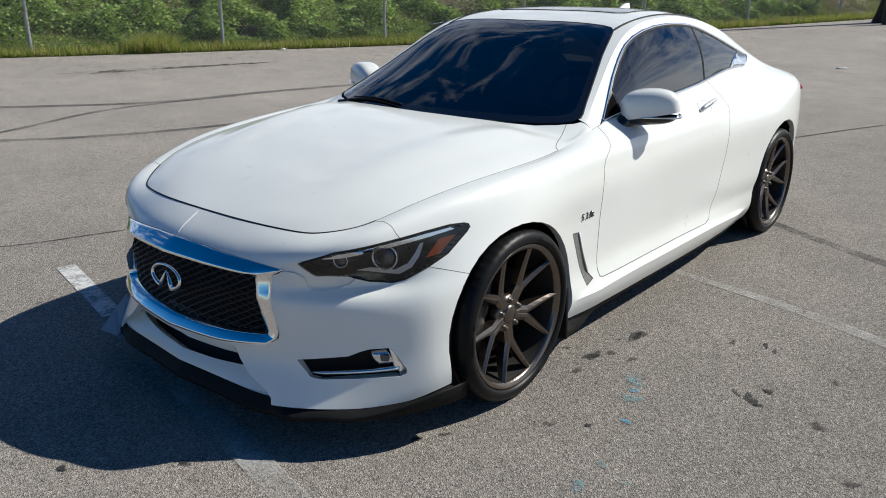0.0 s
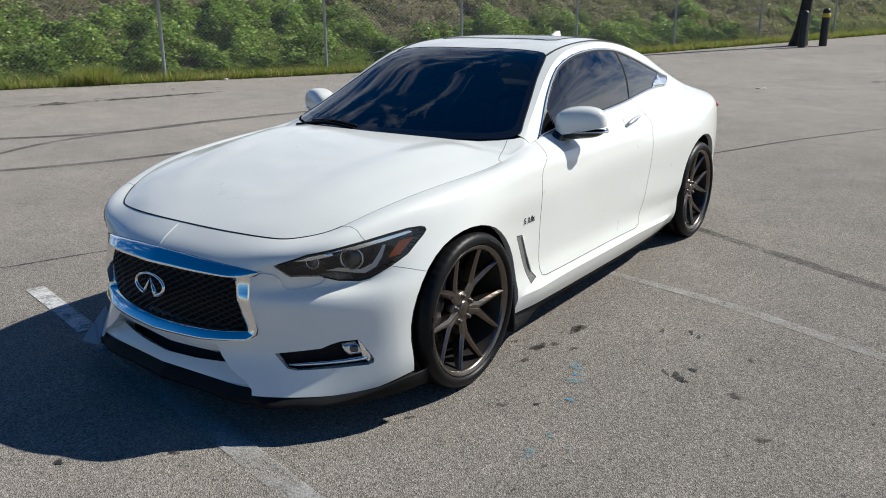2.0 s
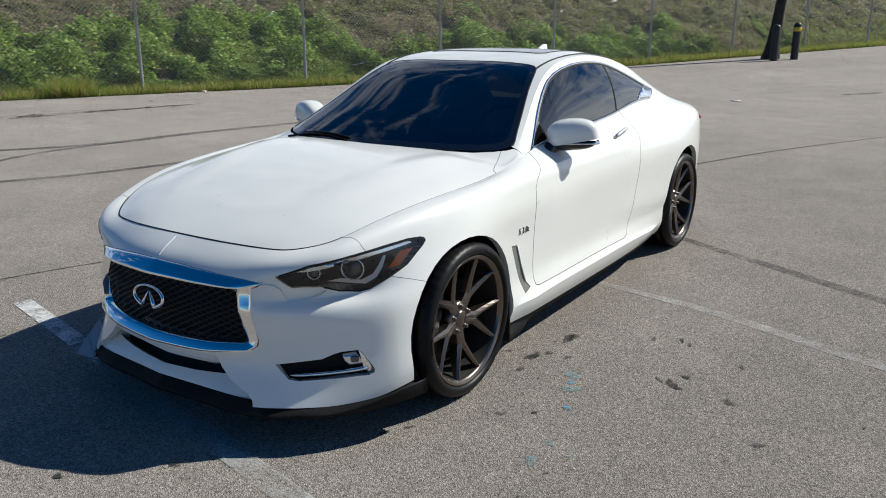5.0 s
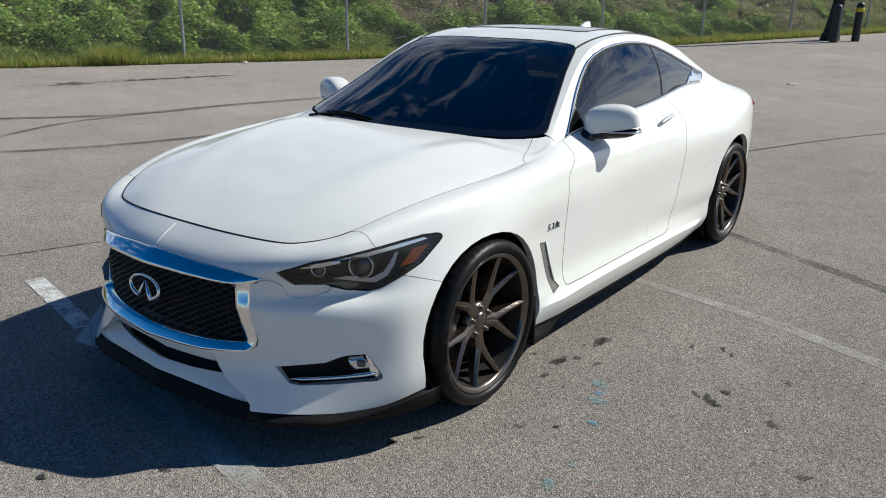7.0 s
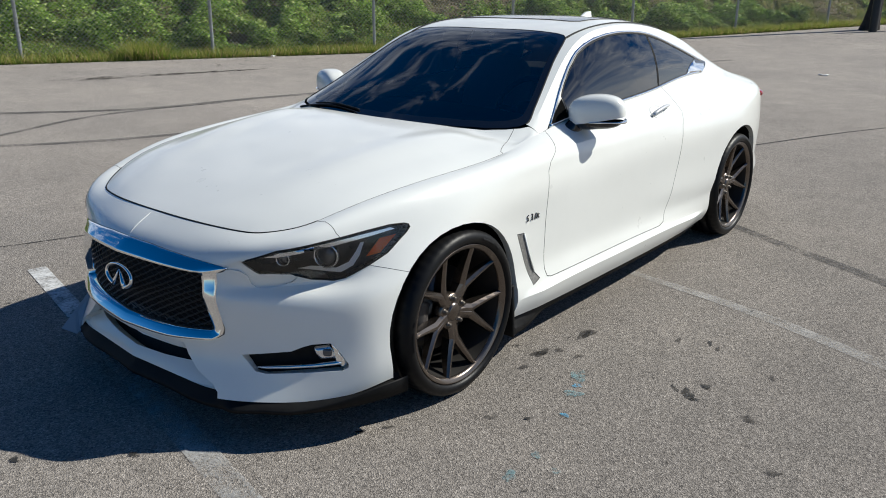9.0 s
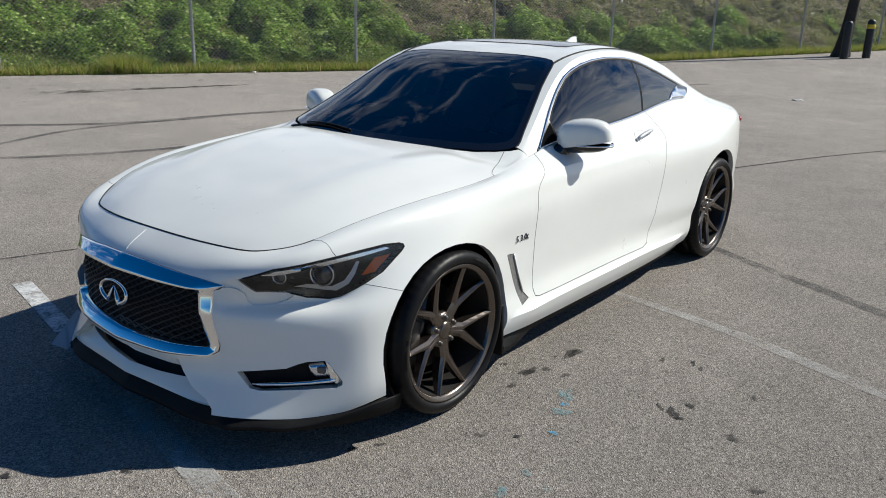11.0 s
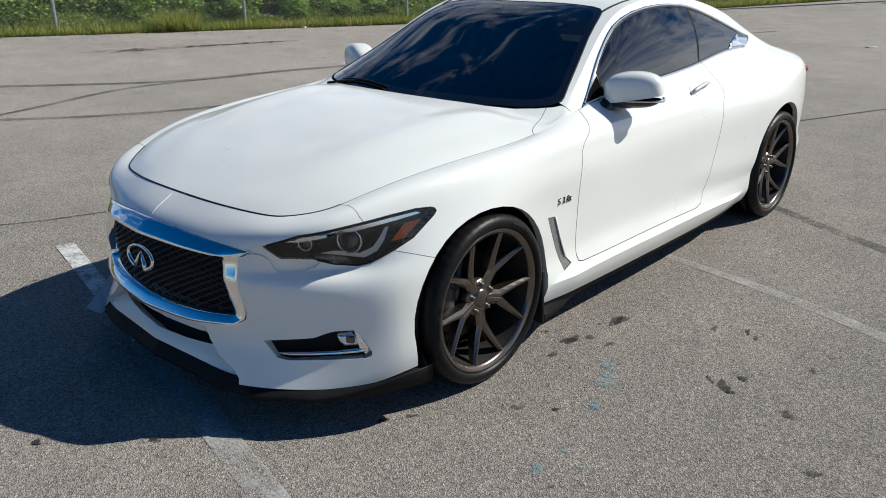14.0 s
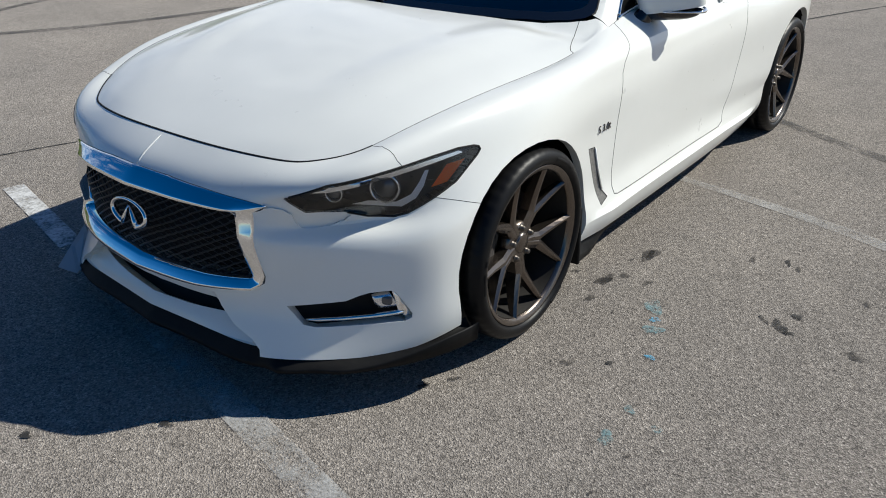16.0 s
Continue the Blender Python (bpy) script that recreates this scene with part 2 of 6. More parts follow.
def spline(knots, pts, at):
    """Cubic spline through pts (first axis) at knots, sampled at the values in at."""
    knots, pts, at = np.asarray(knots, float), np.asarray(pts, float), np.asarray(at, float)
    m = natural(knots, pts)
    k = np.clip(np.searchsorted(knots, at, side="right") - 1, 0, len(knots) - 2)
    h = knots[k + 1] - knots[k]
    sh = (-1,) + (1,) * (pts.ndim - 1)
    a, b, hh = ((knots[k + 1] - at) / h).reshape(sh), ((at - knots[k]) / h).reshape(sh), h.reshape(sh)
    return a * pts[k] + b * pts[k + 1] + ((a ** 3 - a) * m[k] + (b ** 3 - b) * m[k + 1]) * hh * hh / 6


def curve_of(pts, n):
    """n points along the smooth curve through pts."""
    pts = np.asarray(pts, float)
    k = np.concatenate(([0], np.cumsum(np.linalg.norm(np.diff(pts, axis=0), axis=1))))
    return spline(k, pts, np.linspace(0, k[-1], n))


def fine(knots, steps):
    """Sample values: steps[k] even steps between knots k and k + 1."""
    out = [knots[0]]
    for k, n in enumerate(steps):
        out += list(np.linspace(knots[k], knots[k + 1], n + 1)[1:])
    return np.array(out)


# Feature lines round the left half, from the middle of the nose to the middle of the tail.
# Stations: five across the nose, nine along the side, three across the tail.
SIDE_Y = (-0.40, 0.0, 0.40, 0.70, 1.25, 1.90, 2.45, 2.85, 3.30)


def feature_line(nose, side_x, side_z, tail):
    return np.array(list(nose) + [(x, y, z) for x, y, z in zip(side_x, SIDE_Y, side_z)] + list(tail))


line_sill = feature_line(
    ((0, -0.865, 0.165), (0.25, -0.845, 0.160), (0.495, -0.808, 0.172), (0.69, -0.640, 0.158), (0.80, -0.505, 0.165)),
    (0.86, 0.865, 0.885, 0.89, 0.89, 0.885, 0.87, 0.86, 0.815),
    (0.19, 0.185, 0.195, 0.192, 0.186, 0.182, 0.185, 0.19, 0.22),
    ((0.74, 3.58, 0.28), (0.45, 3.76, 0.28), (0, 3.80, 0.28)))
line_skirt = feature_line(
    ((0, -0.875, 0.245), (0.25, -0.852, 0.245), (0.485, -0.782, 0.24), (0.69, -0.610, 0.25), (0.80, -0.49, 0.26)),
    (0.862, 0.90, 0.912, 0.918, 0.918, 0.915, 0.90, 0.90, 0.848),
    (0.265, 0.26, 0.280, 0.292, 0.288, 0.278, 0.255, 0.28, 0.32),
    ((0.78, 3.60, 0.36), (0.47, 3.79, 0.36), (0, 3.83, 0.36)))
line_lower = feature_line(
    ((0, -0.85, 0.335), (0.25, -0.828, 0.335), (0.475, -0.752, 0.335), (0.685, -0.597, 0.345), (0.79, -0.487, 0.355)),
    (0.852, 0.90, 0.90, 0.905, 0.905, 0.905, 0.905, 0.91, 0.862),
    (0.365, 0.38, 0.365, 0.372, 0.364, 0.348, 0.345, 0.40, 0.44),
    ((0.765, 3.56, 0.46), (0.48, 3.80, 0.46), (0, 3.84, 0.46)))
line_mid = feature_line(
    ((0, -0.865, 0.48), (0.25, -0.838, 0.49), (0.472, -0.752, 0.507), (0.66, -0.598, 0.519), (0.765, -0.488, 0.521)),
    (0.832, 0.912, 0.898, 0.90, 0.90, 0.905, 0.915, 0.925, 0.868),
    (0.526, 0.535, 0.50, 0.482, 0.478, 0.470, 0.447, 0.50, 0.56),
    ((0.768, 3.56, 0.57), (0.48, 3.81, 0.57), (0, 3.85, 0.57)))
line_high = feature_line(
    ((0, -0.85, 0.565), (0.25, -0.825, 0.565), (0.462, -0.742, 0.565), (0.615, -0.590, 0.565), (0.71, -0.485, 0.575)),
    (0.790, 0.912, 0.902, 0.905, 0.905, 0.91, 0.92, 0.93, 0.870),
    (0.59, 0.64, 0.63, 0.63, 0.63, 0.64, 0.66, 0.68, 0.68),
    ((0.768, 3.56, 0.69), (0.48, 3.80, 0.69), (0, 3.84, 0.69)))
line_shoulder = feature_line(
    ((0, -0.815, 0.66), (0.25, -0.79, 0.655), (0.455, -0.735, 0.64), (0.622, -0.636, 0.642), (0.720, -0.522, 0.662)),
    (0.782, 0.893, 0.908, 0.905, 0.905, 0.905, 0.91, 0.915, 0.862),
    (0.675, 0.735, 0.75, 0.76, 0.77, 0.78, 0.79, 0.81, 0.815),
    ((0.755, 3.55, 0.83), (0.47, 3.78, 0.83), (0, 3.82, 0.83)))
line_crest = feature_line(
    ((0, -0.757, 0.71), (0.25, -0.74, 0.705), (0.46, -0.705, 0.693), (0.598, -0.65, 0.706), (0.694, -0.545, 0.740)),
    (0.754, 0.852, 0.874, 0.870, 0.865, 0.86, 0.855, 0.86, 0.83),
    (0.774, 0.838, 0.868, 0.878, 0.884, 0.889, 0.897, 0.915, 0.920),
    ((0.72, 3.53, 0.925), (0.45, 3.74, 0.935), (0, 3.78, 0.945)))
line_belt = feature_line(
    ((0, -0.697, 0.742), (0.25, -0.685, 0.740), (0.45, -0.64, 0.733), (0.55, -0.585, 0.738), (0.628, -0.50, 0.758)),
    (0.676, 0.762, 0.797, 0.780, 0.748, 0.735, 0.70, 0.70, 0.69),
    (0.79, 0.856, 0.890, 0.933, 0.975, 1.01, 1.05, 1.040, 0.990),
    ((0.65, 3.48, 0.968), (0.43, 3.66, 0.980), (0, 3.70, 0.985)))
LINES = np.array([line_sill, line_skirt, line_lower, line_mid, line_high, line_shoulder, line_crest, line_belt])

KU = np.concatenate(([0], np.cumsum(np.mean(np.linalg.norm(np.diff(LINES, axis=1), axis=2), axis=0))))
KV = np.concatenate(([0], np.cumsum(np.mean(np.linalg.norm(np.diff(LINES, axis=0), axis=2), axis=1))))
US = fine(KU, (10, 9, 12, 9, 8, 12, 12, 10, 16, 18, 16, 12, 14, 12, 8, 8))
VS = fine(KV, (5, 5, 6, 6, 6, 6, 8))
flank = spline(KV, spline(KU, LINES.transpose(1, 0, 2), US).transpose(1, 0, 2), VS)      # rows upwards, columns round
flank[:, 0, 0] = flank[:, -1, 0] = 0.0
BELT = flank[-1]


def ease(t):
    t = np.clip(t, 0, 1)
    return t * t * (3 - 2 * t)


# creases: a fold across the bumper, one along the shoulder, one low on the quarter, the ledge of the skirt
ROW_SKIRT, ROW_MID, ROW_CREST = 5, 16, 34
fx, fy = flank[..., 0].copy(), flank[..., 1].copy()
rows_i = np.arange(len(VS))[:, None]
fold = lambda row, half: np.clip(1 - np.abs(rows_i - row) / half, 0, 1)
crease = 1.0 * ease(fold(ROW_MID, 4.5)) * ease((fx - 0.46) / 0.03) * ease((-0.26 - fy) / 0.25)
flank[..., 0] += 0.003 * crease
flank[..., 1] -= 0.005 * crease
flank[..., 0] += 0.011 * fold(ROW_CREST, 4.0) * ease((fy - 0.0) / 0.5) * ease((2.5 - fy) / 0.8)
flank[..., 0] += 0.006 * fold(ROW_MID, 4.0) * ease((fy - 1.55) / 0.4) * ease((2.75 - fy) / 0.2)
flank[..., 0] += np.interp(rows_i, (0, 2, 5, 6, 7), (0.012, 0.020, 0.024, 0.004, 0.0)) * ease((fy - 0.35) / 0.25) * ease((2.45 - fy) / 0.3)
N_HOOD = 10 + 9 + 12 + 9 + 8 + 12 + 12 + 10          # columns that border the hood

# cabin: sections across, from the cowl to the tail, on the same columns as the flank behind the hood
CABIN_0 = N_HOOD
CABIN_1 = N_HOOD + 16 + 18 + 16 + 12 + 14
cab_y = np.concatenate((np.linspace(0.46, 0.70, 9)[:-1], BELT[CABIN_0:CABIN_1 + 1, 1]))
base = np.vstack((np.column_stack((np.full(8, 0.783), cab_y[:8], np.linspace(0.905, 0.938, 8))), BELT[CABIN_0:CABIN_1 + 1]))
roof_mid = spline((0.46, 0.75, 1.0, 1.22, 1.6, 2.0, 2.4, 2.8, 3.15, 3.30), (0.925, 1.07, 1.190, 1.292, 1.378, 1.389, 1.354, 1.258, 1.10, 1.03), cab_y)
rail = spline((0.46, 0.70, 0.95, 1.15, 1.32, 1.6, 2.0, 2.4, 2.8, 3.15, 3.30), (
    (0.80, 0.85), (0.742, 0.958), (0.668, 1.092), (0.612, 1.207), (0.580, 1.287), (0.564, 1.345), (0.560, 1.349), (0.555, 1.295), (0.555, 1.19), (0.585, 1.055), (0.60, 1.00)), cab_y)

# hood: from the edge line of the nose and fenders back to the cowl
HOOD_ROWS = 34
cowl_way = np.array(((0, 0.488), (0.25, 0.498), (0.45, 0.525), (0.58, 0.566), (0.66, 0.613), (0.71, 0.660), (0.730, 0.692), (0.760, 0.70), (0.780, 0.70)))
cowl_k = np.concatenate(([0], np.cumsum(np.linalg.norm(np.diff(cowl_way, axis=0), axis=1))))
cowl_at = np.linspace(0, cowl_k[-1], N_HOOD + 1)
cowl = np.column_stack((np.interp(cowl_at, cowl_k, cowl_way[:, 0]), np.interp(cowl_at, cowl_k, cowl_way[:, 1]), np.zeros(N_HOOD + 1)))


def cabin_z(x, y):
    """Height of the windshield's surface over x, y near its foot."""
    rx, rz, mz = (np.interp(y, cab_y, a) for a in (rail[:, 0], rail[:, 1], roof_mid))
    bx, bz = (np.interp(y, cab_y, a) for a in (base[:, 0], base[:, 2]))
    f = np.clip(x / rx, 0, 1) ** 3.2
    out = np.clip((x - rx) / np.maximum(bx - rx, 1e-3), 0, 1)
    return (mz * (1 - f) + rz * f) * (1 - out) + bz * out


edge = BELT[:N_HOOD + 1]
hood_mid_z = lambda y: spline((-0.70, -0.5, -0.3, 0.0, 0.3, 0.5, 0.7), (0.742, 0.812, 0.864, 0.921, 0.950, 0.953, 0.945), y)
hood = []
for k in range(HOOD_ROWS + 1):
    row = edge * (1 - k / HOOD_ROWS) + cowl * (k / HOOD_ROWS)
    # across: steep at the shut line, nearly flat over the middle
    half = np.interp(row[:, 1], edge[:, 1], edge[:, 0]) + 1e-6
    low = np.interp(row[:, 1], edge[:, 1], edge[:, 2])
    top = hood_mid_z(row[:, 1])
    row[:, 2] = top - (top - low) * np.clip(row[:, 0] / half, 0, 1) ** 4.0
    # two soft ridges from the nose to the pillars
    ridge = 0.42 + 0.19 * (row[:, 1] + 0.3)
    row[:, 2] += 0.012 * ease(1 - np.abs(row[:, 0] - ridge) / 0.16) * ease((row[:, 1] + 0.55) / 0.5) * ease((0.60 - row[:, 1]) / 0.25)
    start = 0.62 * (1 - ease((cowl[:, 0] - 0.64) / 0.10))
    rise = ease((k / HOOD_ROWS - start) / (1 - start)) * ease((cowl[:, 0] - 0.40) / 0.28)
    rise *= ease((row[:, 1] - 0.38) / 0.22)
    row[:, 2] = row[:, 2] * (1 - rise) + cabin_z(row[:, 0], np.maximum(row[:, 1], 0.46)) * rise
    hood.append(row)
hood = np.array(hood)
hood[0] = edge

GLASS_UP = 10
cabin = []
for j in range(len(cab_y)):
    col = []
    b, r = base[j], np.array((rail[j, 0], cab_y[j], rail[j, 1]))
    for k in range(GLASS_UP + 1):
        w = k / GLASS_UP
        p = b * (1 - w) + r * w
        p[0] += 0.030 * math.sin(math.pi * w) * min(1.0, max(0.0, (r[2] - b[2]) / 0.25))
        col.append(p)
    for k in range(1, 15):
        w = k / 14
        x = rail[j, 0] * (1 - w)
        f = (1 - w) ** 3.2
        col.append(np.array((x, cab_y[j], roof_mid[j] * (1 - f) + rail[j, 1] * f)))
    cabin.append(col)
cabin = np.array(cabin).transpose(1, 0, 2)


def sheet(bm, g, tag=0):
    """A grid of points as quads, marked with the patch they belong to."""
    lay = bm.faces.layers.int.get("panel") or bm.faces.layers.int.new("panel")
    lay2 = bm.faces.layers.int.get("patch") or bm.faces.layers.int.new("patch")
    vs = [[bm.verts.new(p) for p in row] for row in g]
    for a, b in zip(vs, vs[1:]):
        for i in range(len(a) - 1):
            f = bm.faces.new((a[i], a[i + 1], b[i + 1], b[i]))
            f[lay] = f[lay2] = tag


FLANK, HOOD, CABIN, DECK = 1, 2, 3, 4
shell = bmesh.new()
sheet(shell, flank, FLANK)
sheet(shell, hood, HOOD)
sheet(shell, cabin, CABIN)
# rear deck
deck_edge = BELT[CABIN_1:]
deck_in = np.array([(x * 0.0, 3.30 + 0.42 * k / (len(deck_edge) - 1), 1.03 - 0.045 * k / (len(deck_edge) - 1)) for k, (x, y, z) in enumerate(deck_edge)])
sheet(shell, np.array([deck_edge * (1 - w) + deck_in * w for w in np.linspace(0, 1, 10)]), DECK)
bmesh.ops.remove_doubles(shell, verts=shell.verts, dist=0.0012)
bmesh.ops.dissolve_degenerate(shell, edges=shell.edges, dist=0.0002)
bmesh.ops.recalc_face_normals(shell, faces=shell.faces)

from mathutils.bvhtree import BVHTree

# ---- cutting the shell into panels ----
PANEL = shell.faces.layers.int["panel"]
PATCH = shell.faces.layers.int["patch"]
AX, AY, AZ = Vector((1, 0, 0)), Vector((0, 1, 0)), Vector((0, 0, 1))
FRONT, SIDE, PLAN = (AX, AZ), (AY, AZ), (AX, AY)
DIAG = ((AX + AY).normalized(), AZ)


def inside(p, poly):
    x, y = p
    odd = False
    for (x0, y0), (x1, y1) in zip(poly, poly[1:] + poly[:1]):
        if (y0 > y) != (y1 > y) and x < x0 + (y - y0) * (x1 - x0) / (y1 - y0):
            odd = not odd
    return odd


def cut(bm, poly, view, cond, tag=None, closed=True, margin=0.02):
    """Slice bm along the outline poly, seen along the view's normal, where cond(centre) holds; mark the faces inside with tag."""
    a, b = view
    poly = list(poly)
    pairs = list(zip(poly, poly[1:] + poly[:1]))
    if not closed:
        pairs = pairs[:-1]
    for p0, p1 in pairs:
        d = Vector((p1[0] - p0[0], p1[1] - p0[1]))
        if d.length < 1e-6:
            continue
        d.normalize()
        lo = (min(p0[0], p1[0]) - margin, min(p0[1], p1[1]) - margin)
        hi = (max(p0[0], p1[0]) + margin, max(p0[1], p1[1]) + margin)
        pick = []
        for f in bm.faces:
            us = [v.co.dot(a) for v in f.verts]
            if max(us) < lo[0] or min(us) > hi[0]:
                continue
            ws = [v.co.dot(b) for v in f.verts]
            if max(ws) < lo[1] or min(ws) > hi[1] or not cond(f.calc_center_median()):
                continue
            pick.append(f)
        if pick:
            geom = list({e for f in pick for e in f.edges}) + list({v for f in pick for v in f.verts}) + pick
            bmesh.ops.bisect_plane(bm, geom=geom, dist=1e-5, plane_co=a * p0[0] + b * p0[1], plane_no=a * d.y - b * d.x)
    if tag is not None:
        for f in bm.faces:
            c = f.calc_center_median()
            if cond(c) and inside((c.dot(a), c.dot(b)), poly):
                f[PANEL] = tag


def round_poly(pts, n=3, r=0.25):
    """The outline pts with its corners eased by short chords."""
    out = []
    for k in range(len(pts)):
        p, q, s = (Vector(pts[(k + j) % len(pts)]) for j in (-1, 0, 1))
        a, b = q + (p - q) * r, q + (s - q) * r
        for j in range(n):
            t = j / (n - 1)
            out.append(tuple((1 - t) ** 2 * a + 2 * t * (1 - t) * q + t * t * b))
    return out


(BUMPER, FENDER, DOOR, QUARTER, SKIRT, LAMP, MESH, RING, SLOT, FOG, VENT, ARCH, GONE, SCREEN, ROOF, SUNROOF, TRIM, DOOR_GLASS,
 QUARTER_GLASS, BACK_GLASS, SAIL, LEDGE, FRIT) = range(11, 34)

# the lip under the grille lies behind a fold that runs down from the intake's corners
fold_line = [(0.335, 0.325), (0.352, 0.302), (0.402, 0.258), (0.468, 0.222), (0.494, 0.195), (0.499, 0.172), (0.499, 0.08)]
fold_in = [(x - 0.016, z - 0.004) for x, z in fold_line]
low_nose = lambda c: c.y < -0.45 and c.z < 0.33 and c.x > -0.01
cut(shell, fold_line, FRONT, low_nose, closed=False)
cut(shell, fold_in, FRONT, low_nose, closed=False)
fold_zone = [(-0.05, 0.322)] + fold_in + [(-0.05, 0.08)]
for v in shell.verts:
    if v.co.y < -0.45 and v.co.z < 0.322 and inside((v.co.x + 0.001, v.co.z), fold_zone):
        v.co.y += (0.018 + 0.050 * float(ease((v.co.z - 0.185) / 0.10))) * float(ease((0.322 - v.co.z) / 0.035))
        v.co.z = max(v.co.z, 0.200 - 0.01 * v.co.x)

on_nose = lambda c: c.y < -0.38 and c.x > -0.01
on_side = lambda c: c.x > 0.6
arch_poly = lambda y, z, r, a, b: [(y + r * math.sin(math.pi * k / 20), z + r * math.cos(math.pi * k / 20)) for k in range(-11, 12)] + [(y + b, 0.05), (y - a, 0.05)]

# flank: panels by outline, then the openings
low = lambda c: c.x > 0.30 and c.z < 1.06
for f in shell.faces:
    c = f.calc_center_median()
    if f[PANEL] == FLANK:
        f[PANEL] = QUARTER if c.y > 1.0 else FENDER
    elif f[PANEL] == CABIN:
        f[PANEL] = QUARTER
cut(shell, [(0.0, 0.49), (-0.231, 0.572), (-0.313, 0.60), (-0.377, 0.62), (-0.452, 0.72), (-0.466, 0.745), (-0.47, 0.79)], SIDE, lambda c: c.x > 0.55 and c.z < 0.80, closed=False)
for f in shell.faces:
    c = f.calc_center_median()
    if f[PANEL] == FENDER and inside((c.y, c.z), [(0, 0), (0.0, 0.49), (-0.231, 0.572), (-0.313, 0.60), (-0.377, 0.62), (-0.452, 0.72), (-0.466, 0.745), (-0.47, 1.2), (-2, 1.2), (-2, 0)]):
        f[PANEL] = BUMPER
door_poly = [(0.742, 0.93), (0.68, 0.875), (0.625, 0.835), (0.606, 0.80), (0.598, 0.70), (0.598, 0.585), (0.600, 0.45), (0.602, 0.36), (0.612, 0.332), (0.64, 0.324), (0.98, 0.322), (1.46, 0.317), (1.74, 0.311), (1.79, 0.324),
             (1.852, 0.428), (1.918, 0.604), (1.95, 0.74), (1.975, 0.83), (2.022, 0.90), (2.026, 0.95), (2.012, 1.06), (0.742, 1.06)]
flank_side = lambda c: c.x > 0.72 and 0.25 < c.z < 1.016 + 0.02 * (c.y - 2.0)
cut(shell, door_poly[:-1], SIDE, lambda c: c.x > 0.70 and c.z < 1.06, closed=False)
BELT_Y, BELT_Z = BELT[N_HOOD:CABIN_1 + 1, 1], BELT[N_HOOD:CABIN_1 + 1, 2]
for f in shell.faces:
    c = f.calc_center_median()
    if f[PANEL] in (FENDER, QUARTER) and f[PATCH] == FLANK and c.x > 0.6 and inside((c.y, c.z), door_poly):
        f[PANEL] = DOOR
cut(shell, [(0.37, 0.262), (0.60, 0.312), (1.75, 0.300), (2.44, 0.270)], SIDE, lambda c: c.x > 0.7, closed=False)
for f in shell.faces:
    c = f.calc_center_median()
    if f[PANEL] in (FENDER, QUARTER) and c.x > 0.6 and inside((c.y, c.z), [(0.3, 0), (0.3, 0.256), (0.37, 0.262), (0.60, 0.312), (1.75, 0.300), (2.44, 0.270), (2.44, 0)]):
        f[PANEL] = SKIRT
    elif f[PANEL] in (FENDER, QUARTER) and f[PATCH] == FLANK and c.x > 0.6 and 0.60 < c.y < 1.80 and c.z < 0.40:
        f[PANEL] = SKIRT
hood_corner = [(0.82, 0.405), (0.782, 0.418), (0.768, 0.440), (0.735, 0.515), (0.708, 0.585), (0.690, 0.64), (0.690, 0.85), (0.9, 0.85), (0.9, 0.405)]
cut(shell, hood_corner[:6], PLAN, lambda c: c.z > 0.8 and c.x > 0.6, closed=False)
for f in shell.faces:
    c = f.calc_center_median()
    if f[PANEL] == HOOD and inside((c.x, c.y), hood_corner):
        f[PANEL] = FENDER
    elif f[PANEL] == QUARTER and f[PATCH] == FLANK and c.y < 0.78:
        f[PANEL] = FENDER

lamp_poly = [(-0.125, 0.654), (-0.003, 0.697), (0.146, 0.719), (0.298, 0.738), (0.377, 0.746), (0.427, 0.744), (0.443, 0.739), (0.448, 0.730), (0.437, 0.716), (0.409, 0.692),
             (0.368, 0.655), (0.297, 0.618), (0.222, 0.582), (0.18, 0.573), (0.103, 0.580), (0.036, 0.606), (-0.03, 0.611), (-0.068, 0.610)]
cut(shell, lamp_poly, DIAG, lambda c: c.x > 0.35 and c.y < 0.05 and c.z < 0.78, LAMP)
ring_poly = [(-0.02, 0.667), (0.14, 0.663), (0.28, 0.653), (0.413, 0.638), (0.480, 0.627), (0.462, 0.614), (0.428, 0.603), (0.450, 0.50), (0.470, 0.412), (0.466, 0.390), (0.446, 0.376), (0.263, 0.359), (0.12, 0.353), (-0.02, 0.351)]
cut(shell, ring_poly, FRONT, on_nose, RING)
mesh_poly = [(-0.02, 0.622), (0.14, 0.621), (0.28, 0.617), (0.394, 0.610), (0.402, 0.604), (0.424, 0.50), (0.443, 0.415), (0.440, 0.406), (0.425, 0.402), (0.274, 0.390), (0.12, 0.385), (-0.02, 0.383)]
cut(shell, mesh_poly, FRONT, on_nose, MESH)
ledge_poly = [(-0.235, 0.603), (-0.211, 0.615), (-0.161, 0.623), (-0.132, 0.619), (-0.107, 0.601), (-0.098, 0.572), (-0.082, 0.559), (-0.054, 0.556), (0.0, 0.560), (0.04, 0.572), (0.06, 0.59), (0.0, 0.65), (-0.125, 0.660), (-0.175, 0.638), (-0.22, 0.612)]
on_ledge = lambda c: 0.40 < c.x < 0.75 and c.y < -0.45 and 0.54 < c.z < 0.67
cut(shell, ledge_poly, DIAG, on_ledge, margin=0.008)
for f in shell.faces:
    c = f.calc_center_median()
    if f[PANEL] == BUMPER and on_ledge(c) and inside((c.dot(DIAG[0]), c.z), ledge_poly):
        f[PANEL] = LEDGE
